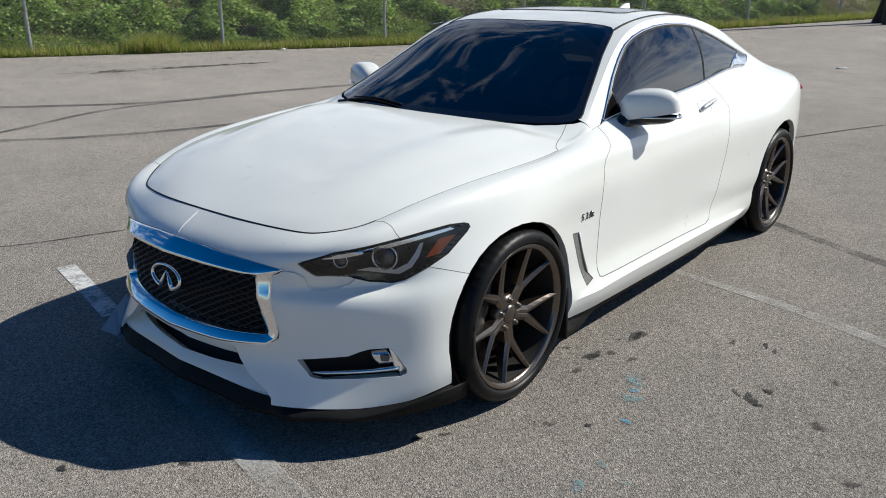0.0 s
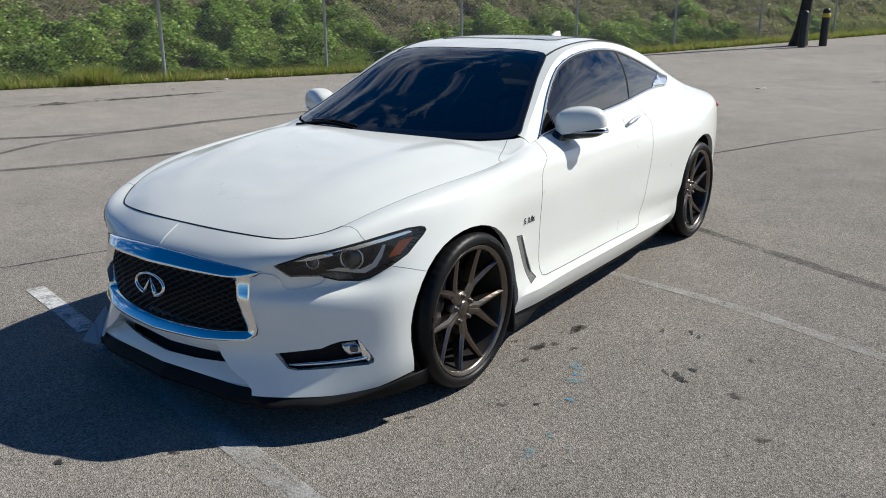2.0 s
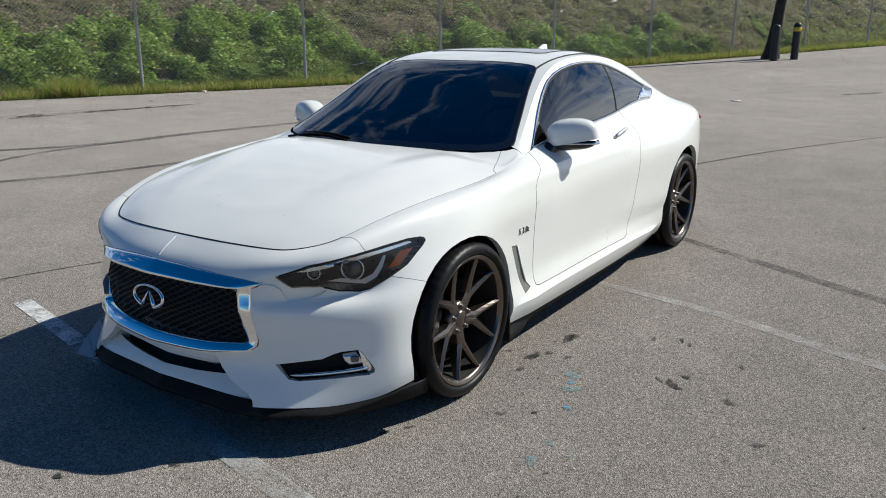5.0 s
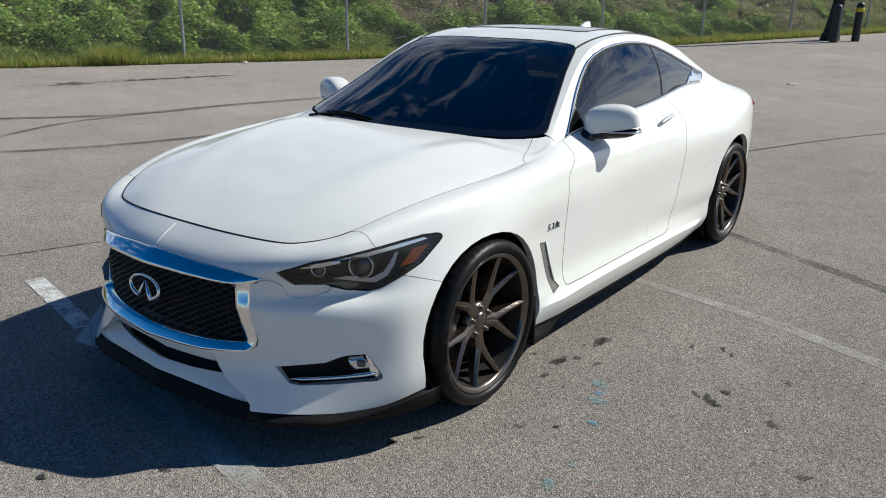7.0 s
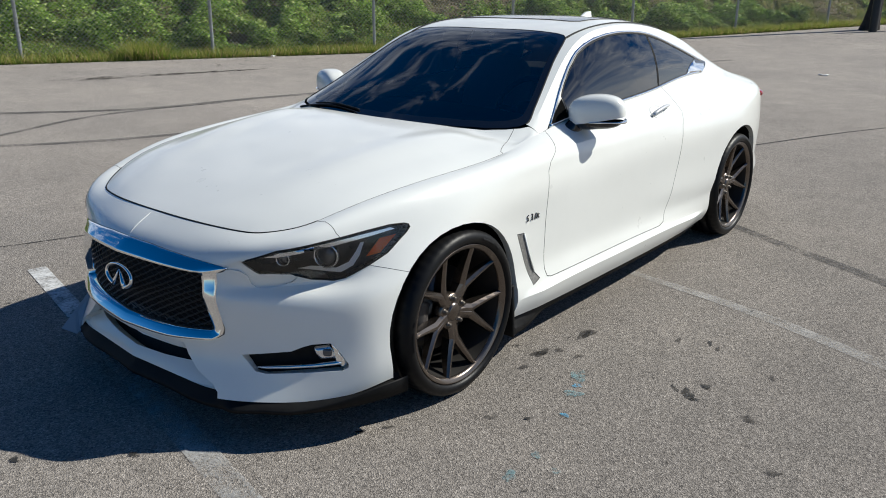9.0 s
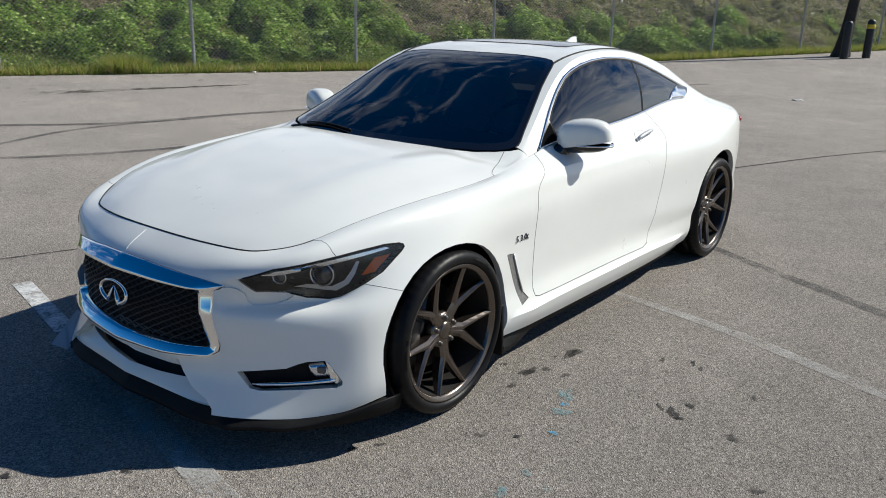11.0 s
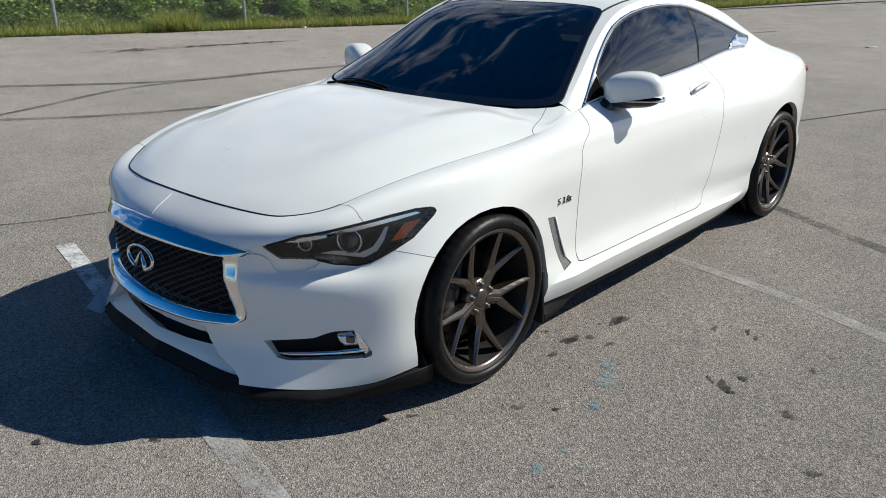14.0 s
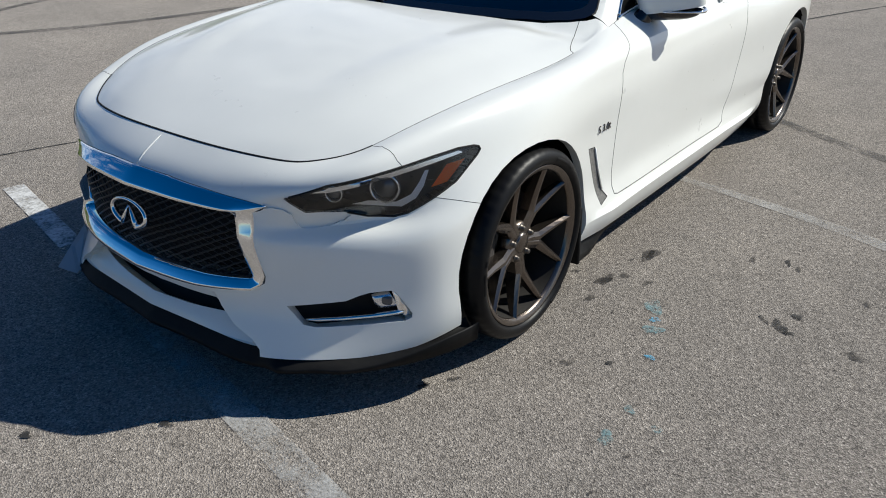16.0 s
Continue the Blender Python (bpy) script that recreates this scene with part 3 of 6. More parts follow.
slot_poly = [(-0.02, 0.272), (0.21, 0.277), (0.325, 0.287), (0.342, 0.285), (0.376, 0.261), (0.36, 0.256), (0.166, 0.243), (-0.02, 0.238)]
cut(shell, slot_poly, FRONT, on_nose, SLOT)
fog_poly = [(0.522, 0.320), (0.66, 0.336), (0.69, 0.352), (0.712, 0.360), (0.755, 0.362), (0.766, 0.352), (0.801, 0.281), (0.801, 0.268), (0.788, 0.259), (0.60, 0.258), (0.57, 0.266)]
cut(shell, fog_poly, FRONT, lambda c: c.y < -0.40 and c.x > 0.45, FOG)
fog_lamp_poly = [(0.716, 0.341), (0.752, 0.346), (0.774, 0.300), (0.735, 0.299), (0.722, 0.316)]
fog_plate_poly = [(0.757, 0.356), (0.768, 0.350), (0.798, 0.281), (0.788, 0.270), (0.772, 0.292)]
for outline in (fog_lamp_poly, fog_plate_poly):
    cut(shell, outline, FRONT, lambda c: c.y < -0.40 and c.x > 0.68 and 0.25 < c.z < 0.37, margin=0.005)
vent_poly = [(0.386, 0.572), (0.438, 0.566), (0.522, 0.375), (0.558, 0.338), (0.506, 0.318)]
cut(shell, vent_poly, SIDE, on_side, VENT)
cut(shell, arch_poly(0.02, 0.324, 0.374, 0.342, 0.345), SIDE, lambda c: c.x > 0.45 and c.z < 0.80, ARCH)
cut(shell, arch_poly(2.85, 0.335, 0.392, 0.378, 0.366), SIDE, lambda c: c.x > 0.45 and c.z < 0.80, ARCH)

# cabin: glass and roof
upper = lambda c: c.y > 0.4 and c.z > 0.85 and c.x > -0.01
screen_poly = [(-0.02, 0.50), (0.25, 0.510), (0.45, 0.538), (0.58, 0.579), (0.655, 0.624), (0.697, 0.668), (0.714, 0.712), (0.708, 0.740), (0.682, 0.808), (0.576, 1.116), (0.532, 1.27), (0.512, 1.325), (0.485, 1.352), (0.44, 1.358), (0.073, 1.345), (-0.02, 1.344)]
cut(shell, screen_poly, PLAN, lambda c: upper(c) and c.y < 1.45, closed=False)
ditch = [(0.512, 1.325), (0.516, 1.45), (0.520, 1.7), (0.518, 2.0), (0.505, 2.3), (0.49, 2.42)]
cut(shell, ditch, PLAN, lambda c: upper(c) and c.z > 1.15, closed=False)
back_poly = [(-0.02, 2.45), (0.44, 2.43), (0.49, 2.50), (0.52, 2.8), (0.55, 3.15), (0.54, 3.22), (-0.02, 3.26)]
cut(shell, back_poly, PLAN, lambda c: upper(c) and c.y > 2.3, closed=True)
sun_poly = [(-0.02, 1.60), (0.36, 1.61), (0.40, 1.65), (0.41, 2.15), (0.37, 2.20), (-0.02, 2.22)]
cut(shell, sun_poly, PLAN, lambda c: upper(c) and c.z > 1.3)
roof_poly = [(-0.02, 1.3), (0.512, 1.325)] + ditch[1:] + [(-0.02, 2.45)]
for f in shell.faces:
    c = f.calc_center_median()
    if f[PANEL] == QUARTER and c.y > 0.4 and f.normal.z > 0.25:
        if inside((c.x, c.y), screen_poly):
            f[PANEL] = SCREEN
        elif inside((c.x, c.y), sun_poly) and c.z > 1.3:
            f[PANEL] = SUNROOF
        elif inside((c.x, c.y), back_poly) and c.z > 1.0:
            f[PANEL] = BACK_GLASS
        elif inside((c.x, c.y), roof_poly) and c.z > 1.25:
            f[PANEL] = ROOF
frit_poly = [(-0.02, 0.545), (0.25, 0.556), (0.45, 0.586), (0.57, 0.626), (0.632, 0.668), (0.662, 0.708), (0.668, 0.738), (0.655, 0.79), (0.548, 1.10), (0.503, 1.255), (0.484, 1.298), (0.45, 1.316), (0.073, 1.304), (-0.02, 1.303)]
cut(shell, frit_poly, PLAN, lambda c: upper(c) and c.y < 1.40, closed=False)
for f in shell.faces:
    c = f.calc_center_median()
    if f[PANEL] == SCREEN and not inside((c.x, c.y), frit_poly):
        f[PANEL] = FRIT
belt_z = lambda y: float(np.interp(y, BELT_Y, BELT_Z))
out_poly = [(0.738, 0.915), (0.80, 0.958), (0.90, 1.025), (1.03, 1.112), (1.15, 1.187), (1.262, 1.246), (1.36, 1.279), (1.47, 1.303), (1.60, 1.319), (1.75, 1.326), (1.90, 1.322), (2.06, 1.306), (2.20, 1.275), (2.349, 1.233),
            (2.52, 1.183), (2.70, 1.128), (2.79, 1.108), (2.74, 1.085), (2.67, 1.065), (2.62, 1.042), (2.60, 0.99), (0.738, 0.88)]
pane_1 = [(0.99, 1.062), (1.06, 1.111), (1.16, 1.173), (1.272, 1.231), (1.37, 1.264), (1.48, 1.288), (1.61, 1.305), (1.75, 1.312), (1.90, 1.308), (2.030, 1.295), (1.972, belt_z(1.972) + 0.013), (1.70, belt_z(1.7) + 0.013), (1.35, belt_z(1.35) + 0.013), (0.985, belt_z(0.985) + 0.013)]
pane_2 = [(2.042, 1.293), (2.19, 1.260), (2.331, 1.220), (2.50, 1.170), (2.613, 1.137), (2.51, 1.112), (2.45, 1.090), (2.425, 1.065), (2.415, belt_z(2.415) + 0.013), (2.20, belt_z(2.2) + 0.013), (1.984, belt_z(1.984) + 0.013)]
sail_poly = [(0.79, 0.946), (0.90, 1.008), (0.980, 1.052), (0.976, belt_z(0.976) + 0.010), (0.80, belt_z(0.80) + 0.004)]
side_glass = lambda c: c.x > 0.45 and c.z > 0.90 and c.y > 0.7
for outline in (out_poly, pane_1, pane_2, sail_poly):
    cut(shell, outline, SIDE, side_glass)
for f in shell.faces:
    c = f.calc_center_median()
    if f[PATCH] == CABIN and f[PANEL] == QUARTER and c.y < 0.70:
        f[PANEL] = GONE
    elif f[PATCH] == CABIN and side_glass(c) and f[PANEL] == QUARTER and abs(f.normal.x) > 0.3 and inside((c.y, c.z), out_poly):
        where = (c.y, c.z)
        f[PANEL] = DOOR_GLASS if inside(where, pane_1) else QUARTER_GLASS if inside(where, pane_2) else SAIL if inside(where, sail_poly) else TRIM

# inside the headlights
amber_poly = [(0.345, 0.706), (0.404, 0.712), (0.380, 0.690), (0.345, 0.656), (0.295, 0.648)]
strip_poly = [(-0.05, 0.670), (0.0, 0.687), (0.146, 0.709), (0.30, 0.728), (0.385, 0.737), (0.40, 0.730), (0.30, 0.715), (0.146, 0.694), (0.0, 0.672)]
guide_poly = [(0.062, 0.618), (0.110, 0.626), (0.190, 0.611), (0.236, 0.632), (0.262, 0.668), (0.280, 0.700), (0.292, 0.700), (0.276, 0.655), (0.250, 0.618), (0.205, 0.594), (0.150, 0.600)]
for outline in (amber_poly, strip_poly, guide_poly):
    cut(shell, outline, DIAG, lambda c: c.x > 0.4 and c.y < 0.05 and 0.55 < c.z < 0.78, margin=0.006)

shell.normal_update()
CENTRE = Vector((0, 1.4, 0.5))
outward = sum(1 if f.normal.dot(f.calc_center_median() - CENTRE) > 0 else -1 for f in shell.faces)
if outward < 0:
    bmesh.ops.reverse_faces(shell, faces=shell.faces)
shell.normal_update()


def chains(edges):
    """Edges joined into runs of points."""
    link = {}
    for e in edges:
        for v in e.verts:
            link.setdefault(v, []).append(e)
    left, runs = set(edges), []
    while left:
        start = next((v for v in link if len([e for e in link[v] if e in left]) == 1), None)
        if start is None:
            start = next(iter(left)).verts[0]
        v, run = start, [start]
        while True:
            nxt = [e for e in link[v] if e in left]
            if not nxt:
                break
            left.discard(nxt[0])
            v = nxt[0].other_vert(v)
            run.append(v)
        runs.append([(w.co.copy(), w.normal.copy()) for w in run])
    return runs


def tube(bm, pts, r, n=6, flat=1.0, ends=True):
    """A round bar along pts; r: one radius or one for each point."""
    pts = [Vector(p) for p in pts]
    rings, last = [], None
    for k, p in enumerate(pts):
        d = pts[min(k + 1, len(pts) - 1)] - pts[max(k - 1, 0)]
        if d.length < 1e-9:
            d = Vector((0, 0, 1))
        d.normalize()
        side = last - d * last.dot(d) if last is not None else d.cross(AZ if abs(d.z) < 0.9 else AX)
        if side.length < 1e-6:
            side = d.cross(AX if abs(d.x) < 0.9 else AY)
        side.normalize()
        last = side
        up = d.cross(side)
        rr = r[k] if isinstance(r, (list, tuple)) else r
        rings.append([bm.verts.new(p + (side * math.cos(2 * math.pi * j / n) + up * math.sin(2 * math.pi * j / n) * flat) * rr) for j in range(n)])
    for a, b in zip(rings, rings[1:]):
        for j in range(n):
            bm.faces.new((a[j], a[(j + 1) % n], b[(j + 1) % n], b[j]))
    if ends and len(rings) > 1:
        bm.faces.new(rings[0][::-1])
        bm.faces.new(rings[-1])


# panel gaps: dark bars laid into the joints
seams = {}
open_tags = (ARCH, MESH, SLOT, FOG, LEDGE)
for e in shell.edges:
    if len(e.link_faces) == 2:
        a, b = sorted(f[PANEL] for f in e.link_faces)
        if a != b and not (a in open_tags or b in open_tags):
            seams.setdefault((a, b), []).append(e)
SEAM_W = {tuple(sorted(k)): w for k, w in (((HOOD, BUMPER), 0.0042), ((HOOD, FENDER), 0.0016), ((DOOR, FENDER), 0.0015), ((DOOR, QUARTER), 0.0015), ((BUMPER, FENDER), 0.0012), ((ROOF, QUARTER), 0.009),
          ((FRIT, QUARTER), 0.0045), ((FRIT, ROOF), 0.003), ((LAMP, BUMPER), 0.0035), ((LAMP, FENDER), 0.0035), ((DOOR, SKIRT), 0.0021), ((FENDER, QUARTER), 0.0012), ((SUNROOF, ROOF), 0.006), ((RING, BUMPER), 0.0018), ((DOOR_GLASS, TRIM), 0.004), ((QUARTER_GLASS, TRIM), 0.004), ((VENT, FENDER), 0.0012))}
dark_gap, thin_gap = bmesh.new(), bmesh.new()
for pair, edges in seams.items():
    w = SEAM_W.get(pair)
    if w is None:
        continue
    for run in chains(edges):
        tube(thin_gap if w < 0.002 else dark_gap, [c - n * w * 0.35 for c, n in run], w, 5, ends=False)

# edges of the openings, turned inwards
lips = {}
for e in shell.edges:
    if len(e.link_faces) == 2:
        a, b = (f[PANEL] for f in e.link_faces)
        for hole, rim in ((a, b), (b, a)):
            if hole in open_tags and rim not in open_tags:
                lips.setdefault((hole, rim), []).append([(v.co.copy(), v.normal.copy()) for v in e.verts])


def turned_in(pairs, depth):
    bm = bmesh.new()
    for (p, n), (q, m) in pairs:
        vs = [bm.verts.new(c) for c in (p, q, q - m * depth, p - n * depth)]
        bm.faces.new(vs)
    bmesh.ops.remove_doubles(bm, verts=bm.verts, dist=0.0004)
    return bm


def take(*tags):
    """The faces of these panels as a bmesh of their own."""
    bm = bmesh.new()
    seen = {}
    for f in shell.faces:
        if f[PANEL] in tags:
            vs = []
            for v in f.verts:
                if v not in seen:
                    seen[v] = bm.verts.new(v.co)
                    seen[v].normal = v.normal
                vs.append(seen[v])
            bm.faces.new(vs)
    bm.normal_update()
    return crisp(bm)


def crisp(bm, least=0.30):
    """Keep the folds of a panel sharp."""
    for e in bm.edges:
        if len(e.link_faces) == 2 and least < e.calc_face_angle(0.0) < 2.6:
            e.smooth = False
    return bm


def mirrored(bm):
    """A copy of bm on the other side of the middle plane."""
    me = bpy.data.meshes.new("tmp")
    bm.to_mesh(me)
    other = bmesh.new()
    other.from_mesh(me)
    bpy.data.meshes.remove(me)
    bmesh.ops.scale(other, vec=(-1, 1, 1), verts=other.verts)
    bmesh.ops.reverse_faces(other, faces=other.faces)
    return other


def both(bm):
    """bm and its mirror image in one mesh."""
    other = mirrored(bm)
    me = bpy.data.meshes.new("tmp")
    other.to_mesh(me)
    bm.from_mesh(me)
    bpy.data.meshes.remove(me)
    other.free()
    bmesh.ops.remove_doubles(bm, verts=[v for v in bm.verts if abs(v.co.x) < 0.004], dist=0.0035)
    return bm


def solid(bm, t):
    """Give a sheet a thickness t, inwards."""
    edge_ = [e for e in bm.edges if len(e.link_faces) == 1]
    bm.normal_update()
    inner = {v: v.co - v.normal * t for e in edge_ for v in e.verts}
    new_ = {v: bm.verts.new(c) for v, c in inner.items()}
    for e in edge_:
        f = e.link_faces[0]
        a, b = e.verts
        loop = next(l for l in f.loops if l.edge == e)
        if loop.vert == a:
            bm.faces.new((b, a, new_[a], new_[b]))
        else:
            bm.faces.new((a, b, new_[b], new_[a]))
    return bm


car = new("car")
car.empty_display_size = 0.2
tagged(car, "pearl white two-door coupe with bronze wheels, parked on asphalt", "car")


def pair(name, bm, material, parent=car, label=""):
    """A part on the left and its mirror image on the right."""
    other = mirrored(bm)
    return part(name, bm, material, parent, label), part(name, other, material, parent, label)


part("hood", both(take(HOOD)), paint, car, "long pearl white hood")
bumper = part("front_bumper", both(take(BUMPER)), paint, car)
pair("front_fender", take(FENDER), paint)
doors = pair("door", take(DOOR), paint)
part("body_side", both(take(QUARTER, DECK)), paint, car, "white rear quarters and pillars")
pair("side_skirt", take(SKIRT), paint)
part("roof", both(take(ROOF)), paint, car)
part("sunroof", both(take(SUNROOF)), black_gloss, car, "black glass sunroof panel")
windshield = part("windshield", both(take(SCREEN)), windshield_glass, car, "raked tinted windshield")
part("windshield_border", both(take(FRIT)), frit_black, windshield, "glossy black printed glass border")
part("rear_window", both(take(BACK_GLASS)), side_glass_mat, car)
pair("side_window", take(DOOR_GLASS), side_glass_mat, car, "dark tinted door window")
pair("quarter_window", take(QUARTER_GLASS), side_glass_mat, car, "dark tinted quarter window")
pair("window_seal", take(TRIM), black_gloss, car)
corner_bm = bmesh.new()
kept = {}
for f in shell.faces:
    c = f.calc_center_median()
    if f[PANEL] == TRIM and c.y > 2.40 and c.z < 1.163 - 0.30 * (c.y - 2.5) - 0.012 and c.z > belt_z(c.y) - 0.01:
        for v in f.verts:
            if v not in kept:
                kept[v] = corner_bm.verts.new(v.co + v.normal * 0.004)
        corner_bm.faces.new([kept[v] for v in f.verts])
pair("window_corner_trim", solid(corner_bm, 0.008), chrome, car, "chrome kink behind the quarter window")
skin_0 = BVHTree.FromBMesh(shell)


def side_point(y, z, out=0.0):
    hit = skin_0.ray_cast(Vector((3, y, z)), -AX)
    n = hit[1] if hit[1].x > 0 else -hit[1]
    return hit[0] + n * out


rail_pts = curve_of([(y, z - 0.007) for y, z in out_poly[:16]], 70)
sail_black = mat("mirror_panel_black", (0.004, 0.004, 0.004), 0.9, spec=0.03)
rail_pts = [p for p in rail_pts if p[0] > 0.86 or p[1] > belt_z(p[0]) + 0.012]
trim_bm = bmesh.new()
tube(trim_bm, [side_point(y, z, 0.001) for y, z in rail_pts], 0.0068, 8)
pair("window_trim", trim_bm, chrome, car, "bright chrome window surround")
trim_bm = bmesh.new()
tube(trim_bm, [side_point(y, belt_z(y) + 0.006, 0.001) for y in np.linspace(0.80, 2.60, 60)], 0.0062, 8)
pair("belt_trim", trim_bm, chrome, car, "chrome strip along the window sill")
part("sail_panel", take(SAIL), sail_black, car, "black mirror mounting panel")
part("sail_panel", mirrored(take(SAIL)), sail_black, car, "black mirror mounting panel")
tagged(part("panel_gap", both(dark_gap), seam_dark, car), kind="stuff")
tagged(part("body_joint", both(thin_gap), seam_soft, car), kind="stuff")
for name, hole, depth, m in (("fog_pocket_edge", FOG, 0.05, paint), ("intake_edge", SLOT, 0.05, paint), ("brow_edge", LEDGE, 0.0065, paint)):
    prs = [p for (h, r), ps in lips.items() if h == hole for p in ps]
    pair(name, turned_in(prs, depth), m, bumper)
arch_prs = [p for (h, r), ps in lips.items() if h == ARCH for p in ps]
for rear in (False, True):
    arch_bm = bmesh.new()
    for (p, n), (q, m) in arch_prs:
        if (p.y > 1.4) == rear:
            arch_bm.faces.new([arch_bm.verts.new(v) for v in (p, q, q - Vector((0.030, 0, 0)), p - Vector((0.030, 0, 0)))])
    bmesh.ops.remove_doubles(arch_bm, verts=arch_bm.verts, dist=0.0005)
    pair("arch_lip", arch_bm, paint, car)

# ---- front end ----
skin = BVHTree.FromBMesh(shell)


def on_front(x, z, back=0.0):
    """The point of the nose at x, z, set back along its normal."""
    hit = skin.ray_cast(Vector((max(abs(x), 0.001), -2, z)), AY)
    p, n = hit[0], hit[1]
    n = n if n.y < 0 else -n
    p = p - n * back
    return Vector((math.copysign(p.x, x) if x else 0.0, p.y, p.z))


def on_diag(s, z, back=0.0):
    d = (AX - AY).normalized()
    a = (AX + AY).normalized()
    hit = skin.ray_cast(a * s + AZ * z + d * 3, -d)
    n = hit[1] if hit[1].dot(d) > 0 else -hit[1]
    return hit[0] - n * back


def on_flank(y, z, out=0.0):
    hit = skin.ray_cast(Vector((3, y, z)), -AX)
    n = hit[1] if hit[1].x > 0 else -hit[1]
    return hit[0] + n * out


def sunk(tags, depth, poly=None, view=None):
    """A copy of the panel's faces (those within poly), set in by depth."""
    bm = bmesh.new()
    seen = {}
    for f in shell.faces:
        c = f.calc_center_median()
        if f[PANEL] in tags and (poly is None or inside((c.dot(view[0]), c.dot(view[1])), poly)):
            for v in f.verts:
                if v not in seen:
                    seen[v] = bm.verts.new(v.co - v.normal * depth)
            bm.faces.new([seen[v] for v in f.verts])
    return bm


def lathe(bm, prof, axis_m, n=32):
    """Turn the profile (radius, height) about the local z axis of axis_m."""
    rings = []
    for r, h in prof:
        rings.append([bm.verts.new(axis_m @ Vector((r * math.cos(2 * math.pi * k / n), r * math.sin(2 * math.pi * k / n), h))) for k in range(n)])
    for a, b in zip(rings, rings[1:]):
        for k in range(n):
            bm.faces.new((a[k], a[(k + 1) % n], b[(k + 1) % n], b[k]))
    return rings


def ellipsoid(bm, m, power=2.0, nu=28, nv=16):
    """A rounded block of half sizes 1 under the matrix m; a higher power makes it squarer."""
    f = lambda c: math.copysign(abs(c) ** (2.0 / power), c)
    rings = []
    for j in range(nv + 1):
        v = -math.pi / 2 + math.pi * j / nv
        rings.append([bm.verts.new(m @ Vector((f(math.cos(v)) * f(math.cos(2 * math.pi * k / nu)), f(math.cos(v)) * f(math.sin(2 * math.pi * k / nu)), f(math.sin(v))))) for k in range(nu)])
    for a, b in zip(rings, rings[1:]):
        for k in range(nu):
            bm.faces.new((a[k], a[(k + 1) % nu], b[(k + 1) % nu], b[k]))
    bmesh.ops.remove_doubles(bm, verts=bm.verts, dist=1e-5)


def box(bm, m, bevel=0.0):
    """A block of edge 1 under the matrix m, its edges rounded by bevel metres."""
    out = bmesh.ops.create_cube(bm, size=1.0, matrix=m)
    if bevel:
        es = list({e for v in out["verts"] for e in v.link_edges})
        bmesh.ops.bevel(bm, geom=es, offset=bevel, segments=2, affect="EDGES", profile=0.6)


def facing(p, d):
    """A frame at p whose z axis points along d."""
    return Matrix.Translation(p) @ Vector(d).to_track_quat("Z", "Y").to_matrix().to_4x4()


# headlights
lens_bm = take(LAMP)
lamps = pair("headlight", lens_bm, lens_glass, car, "slim swept-back headlight with a clear lens")
walls = bmesh.new()
for e in [e for e in shell.edges if len(e.link_faces) == 2 and sum(f[PANEL] == LAMP for f in e.link_faces) == 1]:
    a, b = e.verts
    walls.faces.new([walls.verts.new(q) for q in (a.co, b.co, b.co - b.normal * 0.05, a.co - a.normal * 0.05)])
bmesh.ops.remove_doubles(walls, verts=walls.verts, dist=0.0004)
tmp = bpy.data.meshes.new("tmp")
sunk((LAMP,), 0.05).to_mesh(tmp)
walls.from_mesh(tmp)
bpy.data.meshes.remove(tmp)


def lamp_part(name, bm, m, label=""):
    other = mirrored(bm)
    part(name, bm, m, lamps[0], label)
    part(name, other, m, lamps[1], label)


lamp_part("housing", walls, lamp_dark)
lamp_part("amber_marker", sunk((LAMP,), 0.010, amber_poly, DIAG), amber_glass, "amber side marker")
lamp_part("upper_strip", sunk((LAMP,), 0.012, strip_poly, DIAG), lamp_silver)
lamp_part("light_guide", sunk((LAMP,), 0.014, guide_poly, DIAG), led_white, "pale daytime light guide")
LAMP_D = (AX * 0.5 - AY * 0.86).normalized()
for s, z, r, back in ((0.165, 0.655, 0.036, 0.030), (0.015, 0.652, 0.020, 0.030)):
    p = on_diag(s, z, back)
    bm = bmesh.new()
    lathe(bm, ((r * 1.25, -0.012), (r * 1.28, 0.004), (r * 1.15, 0.010), (r * 1.02, 0.004), (r, -0.006)), facing(p, LAMP_D), 28)
    lamp_part("projector_ring", bm, lamp_silver)
    bm = bmesh.new()
    lathe(bm, [(r * math.sin(a), -0.006 + 0.55 * r * math.cos(a)) for a in (1.57, 1.3, 1.0, 0.7, 0.4, 0.15, 0.001)], facing(p, LAMP_D), 28)
    lamp_part("projector_lens", bm, lamp_lens)

# grille
grille = part("grille", both(sunk((MESH,), 0.055)), black_matt, car, "black grille with a woven diamond mesh")
RING_OUT = ((0, 0.668), (0.14, 0.664), (0.28, 0.654), (0.413, 0.639), (0.480, 0.628), (0.444, 0.606), (0.456, 0.50), (0.472, 0.412), (0.466, 0.389), (0.446, 0.375), (0.263, 0.358), (0, 0.350))
RING_IN = ((0, 0.621), (0.14, 0.620), (0.28, 0.616), (0.376, 0.610), (0.394, 0.607), (0.402, 0.598), (0.422, 0.50), (0.441, 0.415), (0.438, 0.406), (0.425, 0.402), (0.274, 0.391), (0, 0.384))
PROUD_OUT = (0.004, 0.004, 0.004, 0.004, 0.004, 0.006, 0.006, 0.010, 0.018, 0.026, 0.028, 0.028)
PROUD_IN = (0.032, 0.031, 0.029, 0.024, 0.018, 0.012, 0.008, 0.006, 0.004, 0.004, 0.004, 0.004)
bm = bmesh.new()
rows = []
